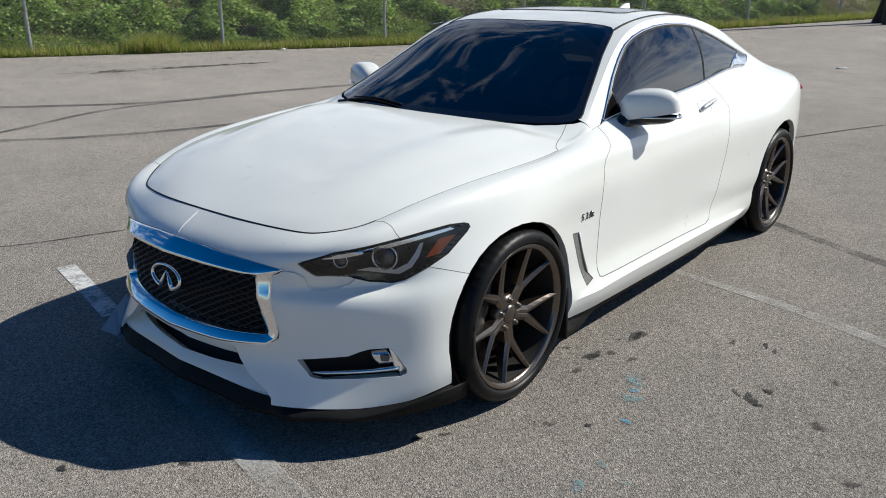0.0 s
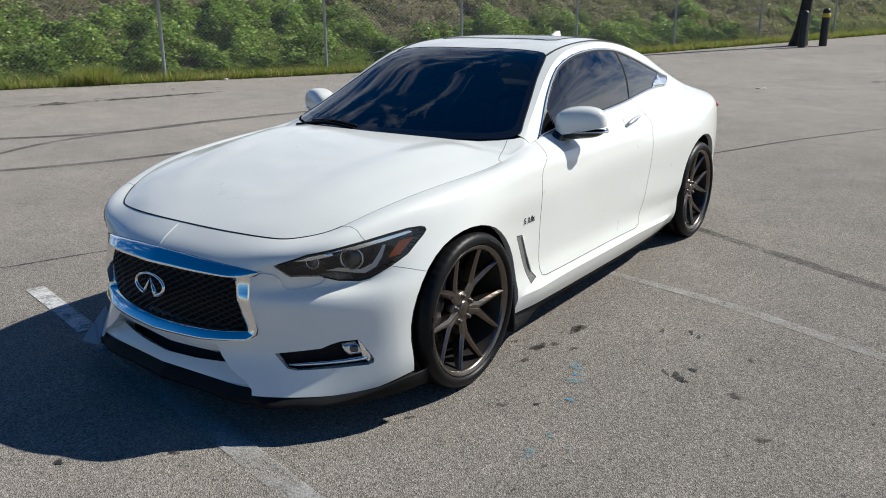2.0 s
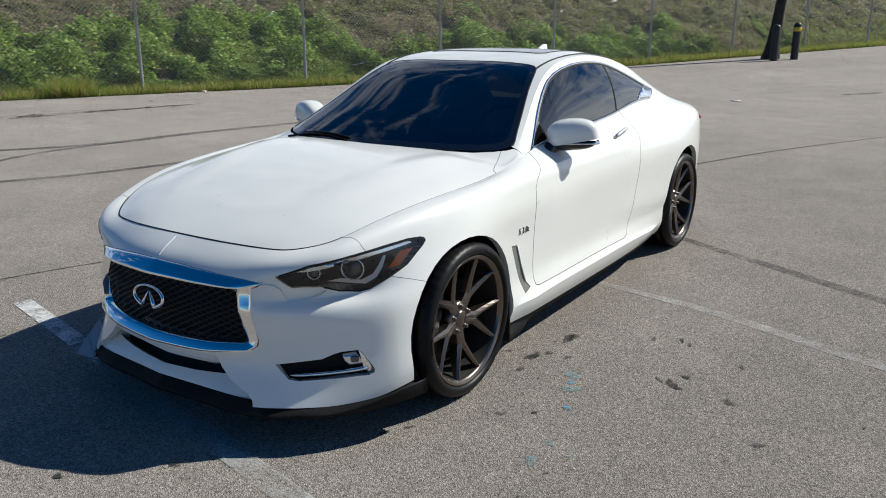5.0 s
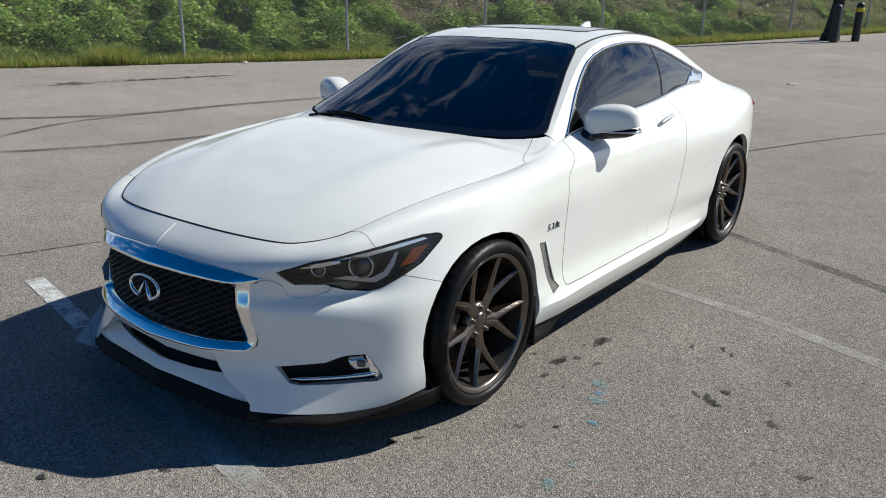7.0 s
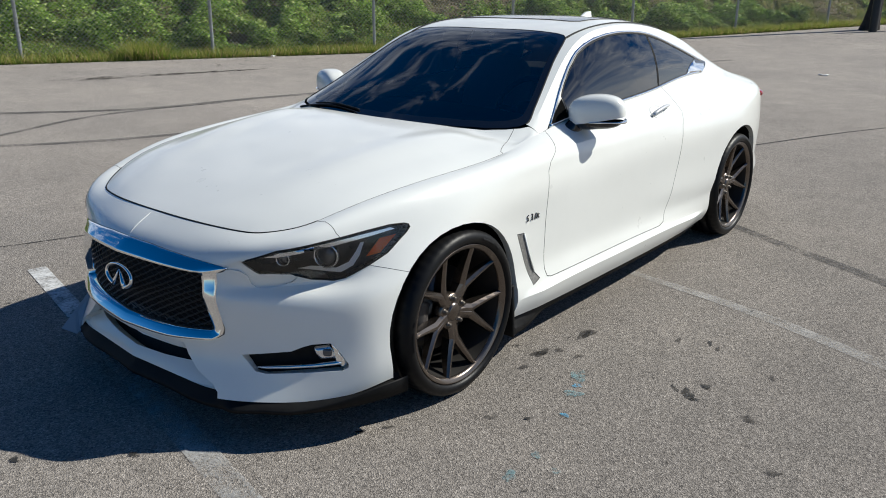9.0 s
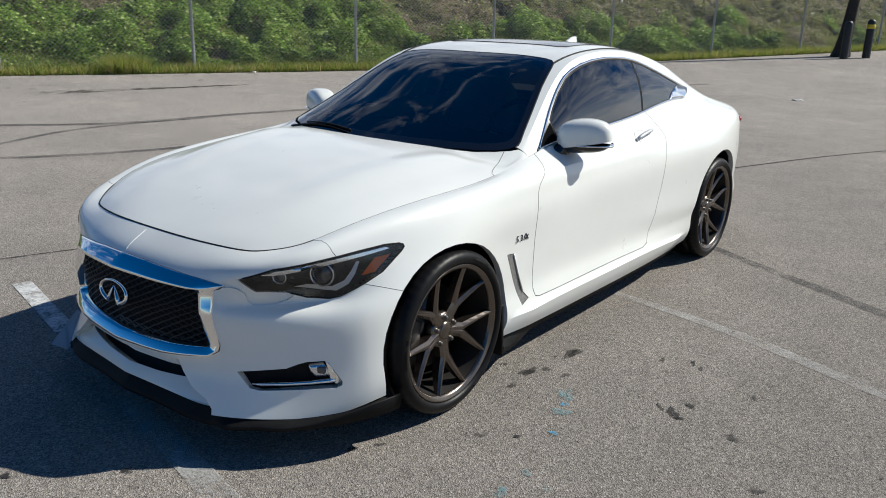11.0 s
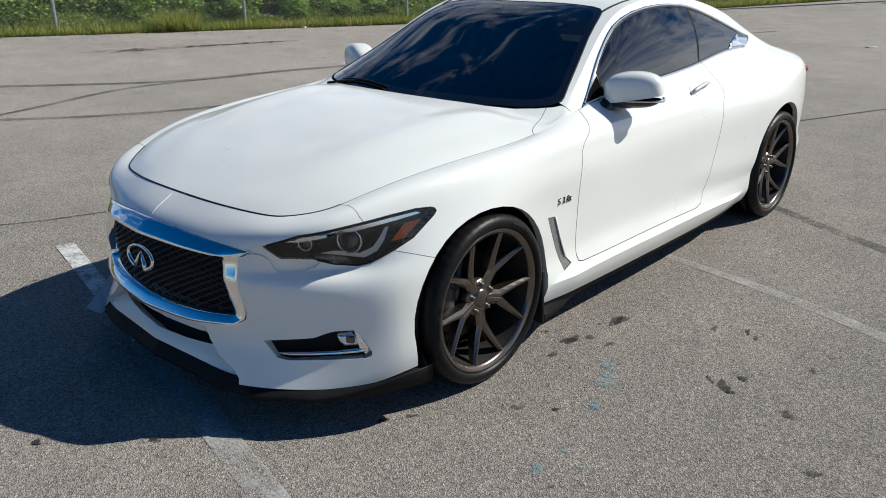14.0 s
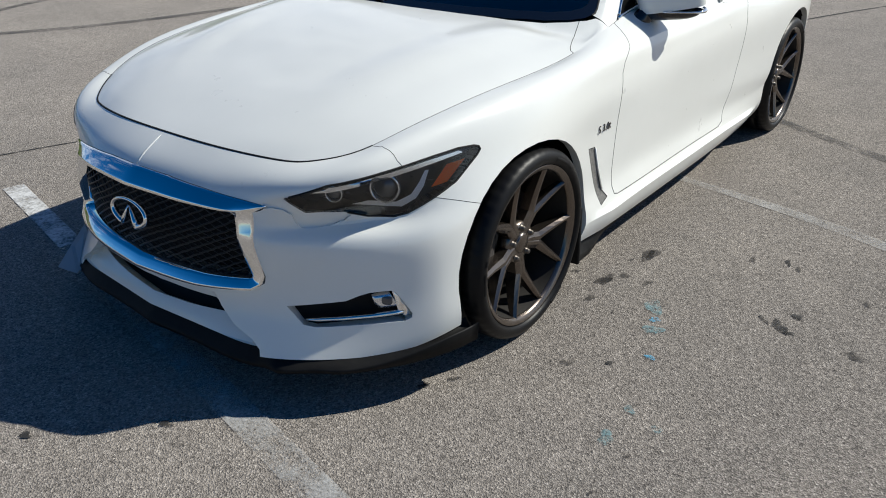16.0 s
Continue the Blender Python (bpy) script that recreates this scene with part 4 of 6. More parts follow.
for k in range(11):
    for j in range(6 if k < 10 else 7):
        t = j / 6
        o, i_ = Vector(RING_OUT[k]).lerp(Vector(RING_OUT[k + 1]), t), Vector(RING_IN[k]).lerp(Vector(RING_IN[k + 1]), t)
        po, pi_ = PROUD_OUT[k] * (1 - t) + PROUD_OUT[k + 1] * t, PROUD_IN[k] * (1 - t) + PROUD_IN[k + 1] * t
        row = [on_front(o.x, o.y, 0.012)]
        for q in range(6):
            s = q / 5
            p = o.lerp(i_, s)
            row.append(on_front(p.x, p.y, 0.0) - AY * (po * (1 - s) + pi_ * s + 0.0015 * math.sin(math.pi * s)))
        row.append(on_front(i_.x, i_.y, 0.03))
        rows.append(row)
vs = [[bm.verts.new(q) for q in r] for r in rows]
for p, q in zip(vs, vs[1:]):
    for j in range(len(p) - 1):
        bm.faces.new((p[j], q[j], q[j + 1], p[j + 1]))
bmesh.ops.recalc_face_normals(bm, faces=bm.faces)
part("grille_surround", both(bm), chrome, grille, "wide bright chrome grille surround")
bars = bmesh.new()
MESH_FULL = [(x, z) for x, z in mesh_poly if x >= 0]
MESH_FULL = MESH_FULL + [(-x, z) for x, z in MESH_FULL[::-1]]
for sign, back in ((1, 0.022), (-1, 0.026)):
    for k in range(-22, 23):
        run = []
        for j in range(45):
            z = 0.380 + 0.25 * j / 44
            x = k * 0.047 + sign * (z - 0.50) / 0.50 + 0.002 * math.sin(z * 260)
            if abs(x) < 0.46 and inside((x, z), MESH_FULL):
                run.append(on_front(x, z, back))
            elif len(run) > 2:
                tube(bars, run, 0.0030, 4)
                run = []
            else:
                run = []
        if len(run) > 2:
            tube(bars, run, 0.0030, 4)
mesh_mat = mat("grille_mesh_black", (0.010, 0.010, 0.011), 0.35)
tagged(part("grille_mesh", bars, mesh_mat, grille), kind="stuff")
# badge in the grille: an oval ring, open below, with two bars that meet above
EM = on_front(0.0, 0.528, -0.002)
em_m = Matrix.Translation(EM) @ pose(0, 0, 0, 84, 0, 0)
bm = bmesh.new()
ring_pts = [em_m @ Vector((0.086 * math.sin(a), 0.041 * math.cos(a), 0)) for a in np.linspace(-2.72, 2.72, 41)]
tube(bm, ring_pts, [0.0072 + 0.0050 * (abs(k - 20) / 20) ** 1.5 for k in range(41)], 8, 0.7)
for s in (-1, 1):
    tube(bm, [em_m @ Vector((s * x, y, 0)) for x, y in ((0.036, -0.037), (0.027, -0.020), (0.015, 0.000), (0.003, 0.022))], [0.0125, 0.0110, 0.0075, 0.003], 8, 0.6)
part("badge", bm, chrome, grille, "chrome oval badge")
bm = bmesh.new()
tube(bm, [on_front(0.0, z, 0.003) for z in (0.737, 0.725, 0.71, 0.695, 0.68, 0.668)], [0.003, 0.005, 0.0055, 0.0055, 0.005, 0.005], 8)
part("nose_ridge", bm, paint, bumper)

# lower intake and fog lamps
part("lower_intake", both(sunk((SLOT,), 0.05)), black_matt, bumper)
pockets = pair("fog_pocket", sunk((FOG,), 0.045), black_matt, bumper, "black fog lamp pocket")


def fog_part(name, bm, m, label=""):
    other = mirrored(bm)
    part(name, bm, m, bumper, label)
    part(name, other, m, bumper, label)


bm = bmesh.new()
tube(bm, [on_front(x, z, 0.012) for x, z in ((0.572, 0.278), (0.60, 0.2775), (0.66, 0.278), (0.72, 0.280), (0.765, 0.284), (0.785, 0.286))], [0.003, 0.006, 0.007, 0.0075, 0.008, 0.008], 8)
fog_part("fog_chrome", bm, chrome, "chrome fog lamp strip")
fog_part("fog_plate", solid(sunk((FOG,), 0.008, fog_plate_poly, FRONT), 0.02), chrome)
fog_part("fog_lamp", solid(sunk((FOG,), 0.018, fog_lamp_poly, FRONT), 0.02), lamp_silver, "slanted clear fog lamp")
bm = bmesh.new()
ellipsoid(bm, Matrix.Translation(on_front(0.748, 0.322, 0.020)) @ pose(0, 0, 0, 0, 0, 27) @ Matrix.Diagonal((0.018, 0.008, 0.014, 1)), 3.5, 16, 10)
fog_part("fog_lamp_lens", bm, lamp_lens)
pair("brow_recess", sunk((LEDGE,), 0.006), paint, bumper)

# black splitter under the lip, its ends turned up
N_FRONT = 10 + 9 + 12 + 9 + 8 + 4
base_line = flank[0][:N_FRONT]
bm = bmesh.new()
rows = []
for i, p in enumerate(base_line):
    a, b = base_line[max(i - 1, 0)], base_line[min(i + 1, N_FRONT - 1)]
    t = Vector((b[0] - a[0], b[1] - a[1], 0)).normalized()
    n = Vector((t.y, -t.x, 0))
    p = Vector(p)
    rise = 0.075 * float(ease((i - 30) / (N_FRONT - 31)))
    k = 0.002 + 0.022 * float(ease((p.x - 0.49) / 0.05)) + 0.02 * float(ease((p.x - 0.60) / 0.08))
    inner = float(ease((0.50 - p.x) / 0.02))
    rows.append([p - n * (0.015 + 0.02 * inner) + AZ * (0.006 + 0.028 * inner), Vector((p.x, p.y, 0.154)) + n * (0.006 - 0.012 * inner) + AZ * rise * 0.3, Vector((p.x, p.y, 0.148)) + n * (k - 0.003) + AZ * rise * 0.85, Vector((p.x, p.y, 0.142)) + n * k + AZ * rise * 0.85,
                 Vector((p.x, p.y, 0.131)) + n * (k - 0.004) + AZ * rise * 0.25, Vector((p.x, p.y, 0.124)) - n * 0.10])
vs = [[bm.verts.new(q) for q in r] for r in rows]
for a, b in zip(vs, vs[1:]):
    for j in range(len(a) - 1):
        bm.faces.new((a[j], b[j], b[j + 1], a[j + 1]))
bm.faces.new(vs[-1])
part("splitter", both(bm), black_matt, bumper, "low black splitter with upturned ends")

# smoked fin at the end of the splitter on the far corner
bm = bmesh.new()
fin_pts = [Vector(p) for p in ((-0.600, -0.715, 0.262), (-0.602, -0.780, 0.200), (-0.590, -0.852, 0.142), (-0.500, -0.830, 0.136), (-0.520, -0.740, 0.175))]
fin_n = (fin_pts[2] - fin_pts[0]).cross(fin_pts[3] - fin_pts[0]).normalized() * 0.006
front_f = [bm.verts.new(p) for p in fin_pts]
back_f = [bm.verts.new(p - fin_n) for p in fin_pts]
bm.faces.new(front_f)
bm.faces.new(back_f[::-1])
for k in range(5):
    bm.faces.new((front_f[k], back_f[k], back_f[(k + 1) % 5], front_f[(k + 1) % 5]))
bmesh.ops.recalc_face_normals(bm, faces=bm.faces)
part("corner_fin", bm, mat("smoked_plastic", (0.34, 0.35, 0.37), 0.35, 0.0, 0.1), bumper, "smoked grey plastic corner fin", smooth=False)

# ---- sides ----
pair("fender_vent", sunk((VENT,), 0.0015), vent_grey, car, "grey textured fender vent")
bm = bmesh.new()
tube(bm, [on_flank(y, z, 0.001) for y, z in ((0.438, 0.562), (0.480, 0.470), (0.522, 0.375))], 0.0035, 6)
pair("vent_edge", bm, paint, car)
# badge lettering on the fender
font = bpy.data.curves.new("badge_text", "FONT")
font.body, font.size, font.extrude, font.space_character = "S 3.0t", 0.040, 0.001, 1.05
holder = new("badge_text", font)
lettering = bpy.data.meshes.new_from_object(holder.evaluated_get(bpy.context.evaluated_depsgraph_get()))
bpy.data.objects.remove(holder)
bm = bmesh.new()
bm.from_mesh(lettering)
bpy.data.meshes.remove(lettering)
bmesh.ops.transform(bm, matrix=Matrix.Translation(on_flank(0.498, 0.628, 0.002) - AY * 0.052 - AZ * 0.015) @ Matrix(((0, 0, 1, 0), (1, 0, 0, 0), (0, 1, 0, 0), (0, 0, 0, 1))), verts=bm.verts)
part("model_badge", bm, mat("badge_dark_chrome", (0.10, 0.10, 0.105), 0.2, 0.9), car, "small dark chrome lettering", smooth=False)
# door handles
bm = bmesh.new()
grip = [on_flank(y, z, o) for y, z, o in ((1.66, 0.908, 0.004), (1.68, 0.911, 0.020), (1.72, 0.915, 0.027), (1.80, 0.922, 0.028), (1.86, 0.927, 0.024), (1.89, 0.930, 0.004))]
tube(bm, grip, [0.010, 0.012, 0.0125, 0.0125, 0.012, 0.009], 10, 0.75)
handles = (bm, mirrored(bm))
for d, h in zip(doors, handles):
    part("door_handle", h, handle_silver, d, "bright silver door handle")
bm = bmesh.new()
cup = [on_flank(1.755 + 0.075 * math.cos(a), 0.921 + 0.026 * math.sin(a) + 0.006 * math.cos(a), -0.001) for a in np.linspace(0, 2 * math.pi, 25)]
tube(bm, cup, 0.0035, 6)
for d, h in zip(doors, (bm, mirrored(bm))):
    part("handle_cup", h, paint, d)

# mirrors
MIR = Matrix.Translation((0.884, 1.018, 1.003)) @ pose(0, 0, 0, 0, -5, 24)


def mirror_shell(lo, hi, grow):
    bm = bmesh.new()
    ellipsoid(bm, MIR @ Matrix.Diagonal((0.128 * grow, 0.074 * grow, 0.077 * grow, 1)), 3.2, 40, 24)
    back = MIR.inverted()
    for v in bm.verts:
        p = back @ v.co
        u = p.x / 0.128
        if p.z > 0:
            p.z *= 1 - 0.20 * max(0.0, u) ** 1.5 - 0.16 * max(0.0, -u) ** 2
            p.y += 0.10 * p.z * max(0.0, -p.y / 0.074)
            p.z *= 1.05
        v.co = MIR @ p
    for z, n in ((lo, -1), (hi, 1)):
        co, no = MIR @ Vector((0, 0, z)), (MIR.to_3x3() @ Vector((0.10, 0, n))).normalized()
        bmesh.ops.bisect_plane(bm, geom=bm.verts[:] + bm.edges[:] + bm.faces[:], plane_co=co, plane_no=no, clear_outer=True)
    # flat back that carries the glass
    co, no = MIR @ Vector((0, 0.048, 0)), (MIR.to_3x3() @ Vector((0, 1, 0))).normalized()
    cutres = bmesh.ops.bisect_plane(bm, geom=bm.verts[:] + bm.edges[:] + bm.faces[:], plane_co=co, plane_no=no, clear_outer=True)
    es = [e for e in cutres["geom_cut"] if isinstance(e, bmesh.types.BMEdge)]
    bmesh.ops.contextual_create(bm, geom=es)
    bmesh.ops.recalc_face_normals(bm, faces=bm.faces)
    return bm


m_bm = mirror_shell(-0.034, 0.2, 1.0)
mirrors = pair("door_mirror", m_bm, paint, car, "white door mirror with a black underside")


def mirror_part(name, bm, m, label=""):
    other = mirrored(bm)
    part(name, bm, m, mirrors[0], label)
    part(name, other, m, mirrors[1], label)


mirror_part("mirror_base", mirror_shell(-0.2, -0.034, 0.985), black_gloss)
bm = bmesh.new()
tube(bm, [MIR @ Vector((0.1275 * math.cos(a) * 0.985 * (abs(math.cos(a)) ** -0.2), 0.083 * math.sin(a) * 0.985 * (abs(math.sin(a)) ** -0.2 if abs(math.sin(a)) > 0.01 else 1), -0.0365 - 0.010 * math.cos(a))) for a in np.linspace(-1.75, 0.25, 24)],
     [0.003 + 0.006 * float(ease((k - 6) / 14)) for k in range(24)], 8)
mirror_part("turn_signal", bm, chrome, "bright signal strip along the mirror")
bm = bmesh.new()
tube(bm, [(0.790, 0.935, 0.895), (0.796, 0.948, 0.925), (0.810, 0.968, 0.950), (0.832, 0.988, 0.978)], [0.046, 0.044, 0.042, 0.042], 12, 0.85)
mirror_part("mirror_foot", bm, black_gloss)

# skirts' black blades and the flaps behind the front wheels
bm = bmesh.new()
rows = []
for j in range(30):
    w = j / 29
    y = 0.40 + 2.04 * w
    p = on_flank(y, 0.215, -0.02)
    o = 0.020 - 0.055 * float(ease(w * 7))
    rows.append([Vector((p.x - 0.02, y, 0.195)), Vector((p.x + o, y, 0.158 - 0.012 * (1 - w))), Vector((p.x + o, y, 0.138 - 0.020 * (1 - float(ease(w * 6))))), Vector((p.x - 0.12, y, 0.130))])
vs = [[bm.verts.new(q) for q in r] for r in rows]
for a, b in zip(vs, vs[1:]):
    for j in range(3):
        bm.faces.new((a[j], b[j], b[j + 1], a[j + 1]))
bm.faces.new(vs[0][::-1])
pair("skirt_blade", bm, black_matt, car)
bm = bmesh.new()
box(bm, pose(0.85, 0.372, 0.235, 4) @ Matrix.Diagonal((0.11, 0.018, 0.24, 1)), 0.006)
pair("mud_flap", bm, black_matt, car)

# wheel wells
for wy, r, x0 in ((0.02, 0.385, 0.50), (2.85, 0.40, 0.50)):
    bm = bmesh.new()
    rows = [[bm.verts.new((x, wy + r * math.sin(a), 0.325 + r * math.cos(a))) for a in np.linspace(-2.0, 2.0, 29)] for x in (0.845 if wy < 1 else 0.885, 0.70, x0)]
    for a, b in zip(rows, rows[1:]):
        for k in range(28):
            bm.faces.new((a[k], a[k + 1], b[k + 1], b[k]))
    bm.faces.new(rows[-1])
    pair("wheel_well", bm, black_matt, car)
bm = bmesh.new()
box(bm, pose(0, 1.55, 0.20) @ Matrix.Diagonal((1.50, 3.9, 0.02, 1)))
part("underbody", bm, black_matt, car)


# ---- wheels ----
def wheel(at, base_angle, side):
    """Bronze five-spoke wheel, each spoke split in two, with tyre and brake; at: centre of its outer face; side: 1 left, -1 right."""
    # local: x outwards from the car
    m = Matrix.Translation(at) @ Matrix.Diagonal((side, 1, 1, 1))
    m_axis = m @ Matrix(((0, 0, 1, 0), (1, 0, 0, 0), (0, 1, 0, 0), (0, 0, 0, 1)))     # turning axis along x
    w = part("wheel", bmesh.new(), bronze, car, "concave bronze wheel with split spokes")
    # tyre
    bm = bmesh.new()
    prof = [(0.262, -0.230), (0.285, -0.243), (0.316, -0.243), (0.3325, -0.228), (0.3355, -0.205), (0.3365, -0.170), (0.3285, -0.168), (0.3285, -0.160), (0.337, -0.158), (0.338, -0.120), (0.330, -0.118), (0.330, -0.110), (0.338, -0.108),
            (0.337, -0.070), (0.3285, -0.068), (0.3285, -0.060), (0.3365, -0.058), (0.3355, -0.030), (0.3325, -0.012), (0.325, 0.000), (0.316, 0.006), (0.304, 0.010), (0.294, 0.009), (0.286, 0.005), (0.2815, -0.002), (0.277, -0.012)]
    n = 216
    rings = []
    for r, h in prof:
        r -= 0.003 * (r > 0.31)
        ring = []
        for k in range(n):
            rr = r
            if 0.3285 < r < 0.3336 and (h > -0.06 or h < -0.17) and k % 4 == 0:
                rr = r - 0.0022
            ring.append(bm.verts.new(m_axis @ Vector((rr * math.cos(2 * math.pi * k / n), rr * math.sin(2 * math.pi * k / n), h))))
        rings.append(ring)
    for a, b in zip(rings, rings[1:]):
        for k in range(n):
            bm.faces.new((a[k], a[(k + 1) % n], b[(k + 1) % n], b[k]))
    bmesh.ops.recalc_face_normals(bm, faces=bm.faces)
    tyre = part("tyre", bm, rubber, w, "black low-profile tyre")
    # raised sidewall marks: plain bars
    for a1, a2 in ((0.35, 0.60), (0.68, 0.74), (2.45, 2.70), (4.55, 4.80), (4.88, 4.94)):
        bm = bmesh.new()
        steps = max(3, int((a2 - a1) / 0.02))
        rows_ = [[bm.verts.new(m @ Vector((x, r * math.sin(a), r * math.cos(a)))) for r, x in ((0.293, 0.0085), (0.294, 0.0118), (0.305, 0.0118), (0.306, 0.0085))] for a in np.linspace(a1, a2, steps)]
        for p, q in zip(rows_, rows_[1:]):
            for j in range(3):
                bm.faces.new((p[j], p[j + 1], q[j + 1], q[j]))
        bmesh.ops.recalc_face_normals(bm, faces=bm.faces)
        part("sidewall_mark", bm, rubber, tyre)
    # rim: lip and barrel
    bm = bmesh.new()
    lathe(bm, ((0.279, -0.012), (0.2805, -0.004), (0.2780, 0.000), (0.2745, -0.001), (0.2660, -0.006), (0.2590, -0.010), (0.2570, -0.022)), m_axis, 96)
    part("rim", bm, bronze, w)
    bm = bmesh.new()
    lathe(bm, ((0.2568, -0.021), (0.2500, -0.060), (0.2400, -0.120), (0.2420, -0.200), (0.262, -0.225)), m_axis, 96)
    part("barrel", bm, barrel_dark, w, "dark inner barrel of the wheel")
    # spokes
    hub_x, rim_x = -0.050, -0.006
    for s in range(5):
        bm = bmesh.new()
        a0 = radians(base_angle + 72 * s)

        def at_polar(r, a, dx):
            f = (r / 0.272)
            return m @ Vector((hub_x + (rim_x - hub_x) * f ** 1.8 + dx, r * math.sin(a), r * math.cos(a)))

        def arm(path):
            """A bar with a raised, bevelled back along (r, angle, half width, depth)."""
            rings_ = []
            for r, a, hw, dp in path:
                da = hw / max(r, 0.02)
                rings_.append([bm.verts.new(at_polar(r, a + da * q, dx)) for q, dx in ((-1.25, -dp), (-1.08, -0.009), (-0.30, 0.0), (0.30, 0.0), (1.08, -0.009), (1.25, -dp))])
            for p, q in zip(rings_, rings_[1:]):
                for j in range(5):
                    bm.faces.new((p[j], p[j + 1], q[j + 1], q[j]))
            bm.faces.new(rings_[0])
            bm.faces.new(rings_[-1][::-1])

        spread = radians(18.5)
        for sg in (-1, 1):
            p0 = Vector((math.sin(a0 + sg * 0.082), math.cos(a0 + sg * 0.082))) * 0.112
            p1 = Vector((math.sin(a0 + sg * spread), math.cos(a0 + sg * spread))) * 0.269
            path = [(0.034, a0 + sg * 0.14, 0.016, 0.030), (0.072, a0 + sg * 0.11, 0.0205, 0.036)]
            for t, hw, dp in ((0.0, 0.0185, 0.044), (0.25, 0.0155, 0.044), (0.5, 0.0130, 0.038), (0.75, 0.0108, 0.030), (1.0, 0.0088, 0.018)):
                q = p0.lerp(p1, t)
                path.append((q.length, math.atan2(q.x, q.y), hw, dp))
            for k in range(1, len(path)):        # keep the angles continuous
                r_, an, hw, dp = path[k]
                while an - path[k - 1][1] > math.pi:
                    an -= 2 * math.pi
                while an - path[k - 1][1] < -math.pi:
                    an += 2 * math.pi
                path[k] = (r_, an, hw, dp)
            arm(path)
        bmesh.ops.recalc_face_normals(bm, faces=bm.faces)
        part("spoke", bm, bronze, w, smooth=False)
    bm = bmesh.new()
    lathe(bm, ((0.078, -0.085), (0.076, -0.058), (0.066, -0.051), (0.040, -0.050), (0.037, -0.053), (0.035, -0.045), (0.030, -0.042), (0.0005, -0.041)), m_axis, 40)
    part("hub", bm, bronze, w)
    for s in range(5):
        a = radians(base_angle + 36 + 72 * s)
        bm = bmesh.new()
        lathe(bm, ((0.0125, -0.060), (0.0125, -0.051), (0.010, -0.050), (0.009, -0.040), (0.007, -0.037), (0.0004, -0.037)), m @ Matrix.Translation((0, 0.056 * math.sin(a), 0.056 * math.cos(a))) @ Matrix(((0, 0, 1, 0), (1, 0, 0, 0), (0, 1, 0, 0), (0, 0, 0, 1))), 10)
        part("lug_nut", bm, nut_metal, w)
    # brake
    bm = bmesh.new()
    lathe(bm, ((0.172, -0.150), (0.172, -0.122), (0.095, -0.122), (0.090, -0.100), (0.060, -0.098), (0.001, -0.098)), m_axis, 56)
    part("brake_disc", bm, brake_steel, w)
    bm = bmesh.new()
    rows_ = [[bm.verts.new(m @ Vector((x, r * math.sin(a), r * math.cos(a)))) for r, x in ((0.185, -0.150), (0.188, -0.092), (0.178, -0.080), (0.118, -0.080), (0.108, -0.092), (0.108, -0.150))] for a in np.linspace(-2.05, -1.05, 9)]
    for p, q in zip(rows_, rows_[1:]):
        for j in range(5):
            bm.faces.new((p[j], p[j + 1], q[j + 1], q[j]))
    bm.faces.new(rows_[0])
    bm.faces.new(rows_[-1][::-1])
    bmesh.ops.recalc_face_normals(bm, faces=bm.faces)
    part("brake_caliper", bm, brake_dark, w)
    return w


for wy, ang in ((0.020, 33.5), (2.85, 14)):
    wheel((0.912, wy, 0.336), ang, 1)
    wheel((-0.912, wy, 0.336), ang + 31, -1)

# ---- roof and tail ----
bm = bmesh.new()
rows = [[bm.verts.new((s * hw, y, z)) for s, z in ((-1, zb), (-0.35, zt), (0.35, zt), (1, zb))] for y, hw, zb, zt in ((2.30, 0.004, 1.352, 1.362), (2.36, 0.022, 1.342, 1.385), (2.41, 0.026, 1.335, 1.402), (2.45, 0.024, 1.328, 1.405), (2.465, 0.016, 1.325, 1.345))]
for p, q in zip(rows, rows[1:]):
    for j in range(3):
        bm.faces.new((p[j], p[j + 1], q[j + 1], q[j]))
part("antenna_fin", bm, paint, car)
bm = bmesh.new()
ellipsoid(bm, pose(0.788, 3.46, 0.872, 0, 20, 25) @ Matrix.Diagonal((0.028, 0.12, 0.022, 1)), 2.5, 20, 12)
pair("tail_lamp", bm, mat("tail_lamp_red", (0.35, 0.012, 0.01), 0.15, 0.0, 1.0), car, "dark red tail lamp")

# ---- interior, seen dimly through the glass ----
bm = bmesh.new()
rows = [[bm.verts.new((x, y + 0.06 * (1 - abs(x) / 0.66), z + 0.02 * math.cos(x * 2.2))) for x in np.linspace(-0.66, 0.66, 15)] for y, z in ((0.55, 0.90), (0.80, 0.945), (1.00, 0.945), (1.08, 0.92), (1.10, 0.80), (1.02, 0.60))]
for a, b in zip(rows, rows[1:]):
    for k in range(14):
        bm.faces.new((a[k], a[k + 1], b[k + 1], b[k]))
part("dashboard", bm, dash_mat, car)
for sx in (0.36, -0.36):
    bm = bmesh.new()
    ellipsoid(bm, pose(sx, 1.62, 0.52, 8) @ Matrix.Diagonal((0.25, 0.28, 0.10, 1)), 3.0, 24, 12)
    seat = part("front_seat", bm, leather, car, "grey leather front seat")
    bm = bmesh.new()
    ellipsoid(bm, pose(sx, 1.93, 0.82, -18) @ Matrix.Diagonal((0.245, 0.085, 0.34, 1)), 3.0, 24, 16)
    part("seat_back", bm, leather, seat)
    bm = bmesh.new()
    ellipsoid(bm, pose(sx, 2.05, 1.19, -14) @ Matrix.Diagonal((0.125, 0.055, 0.085, 1)), 2.8, 20, 12)
    part("headrest", bm, leather, seat)
bm = bmesh.new()
SW = pose(0.36, 1.22, 0.93, 68, 0, 0)
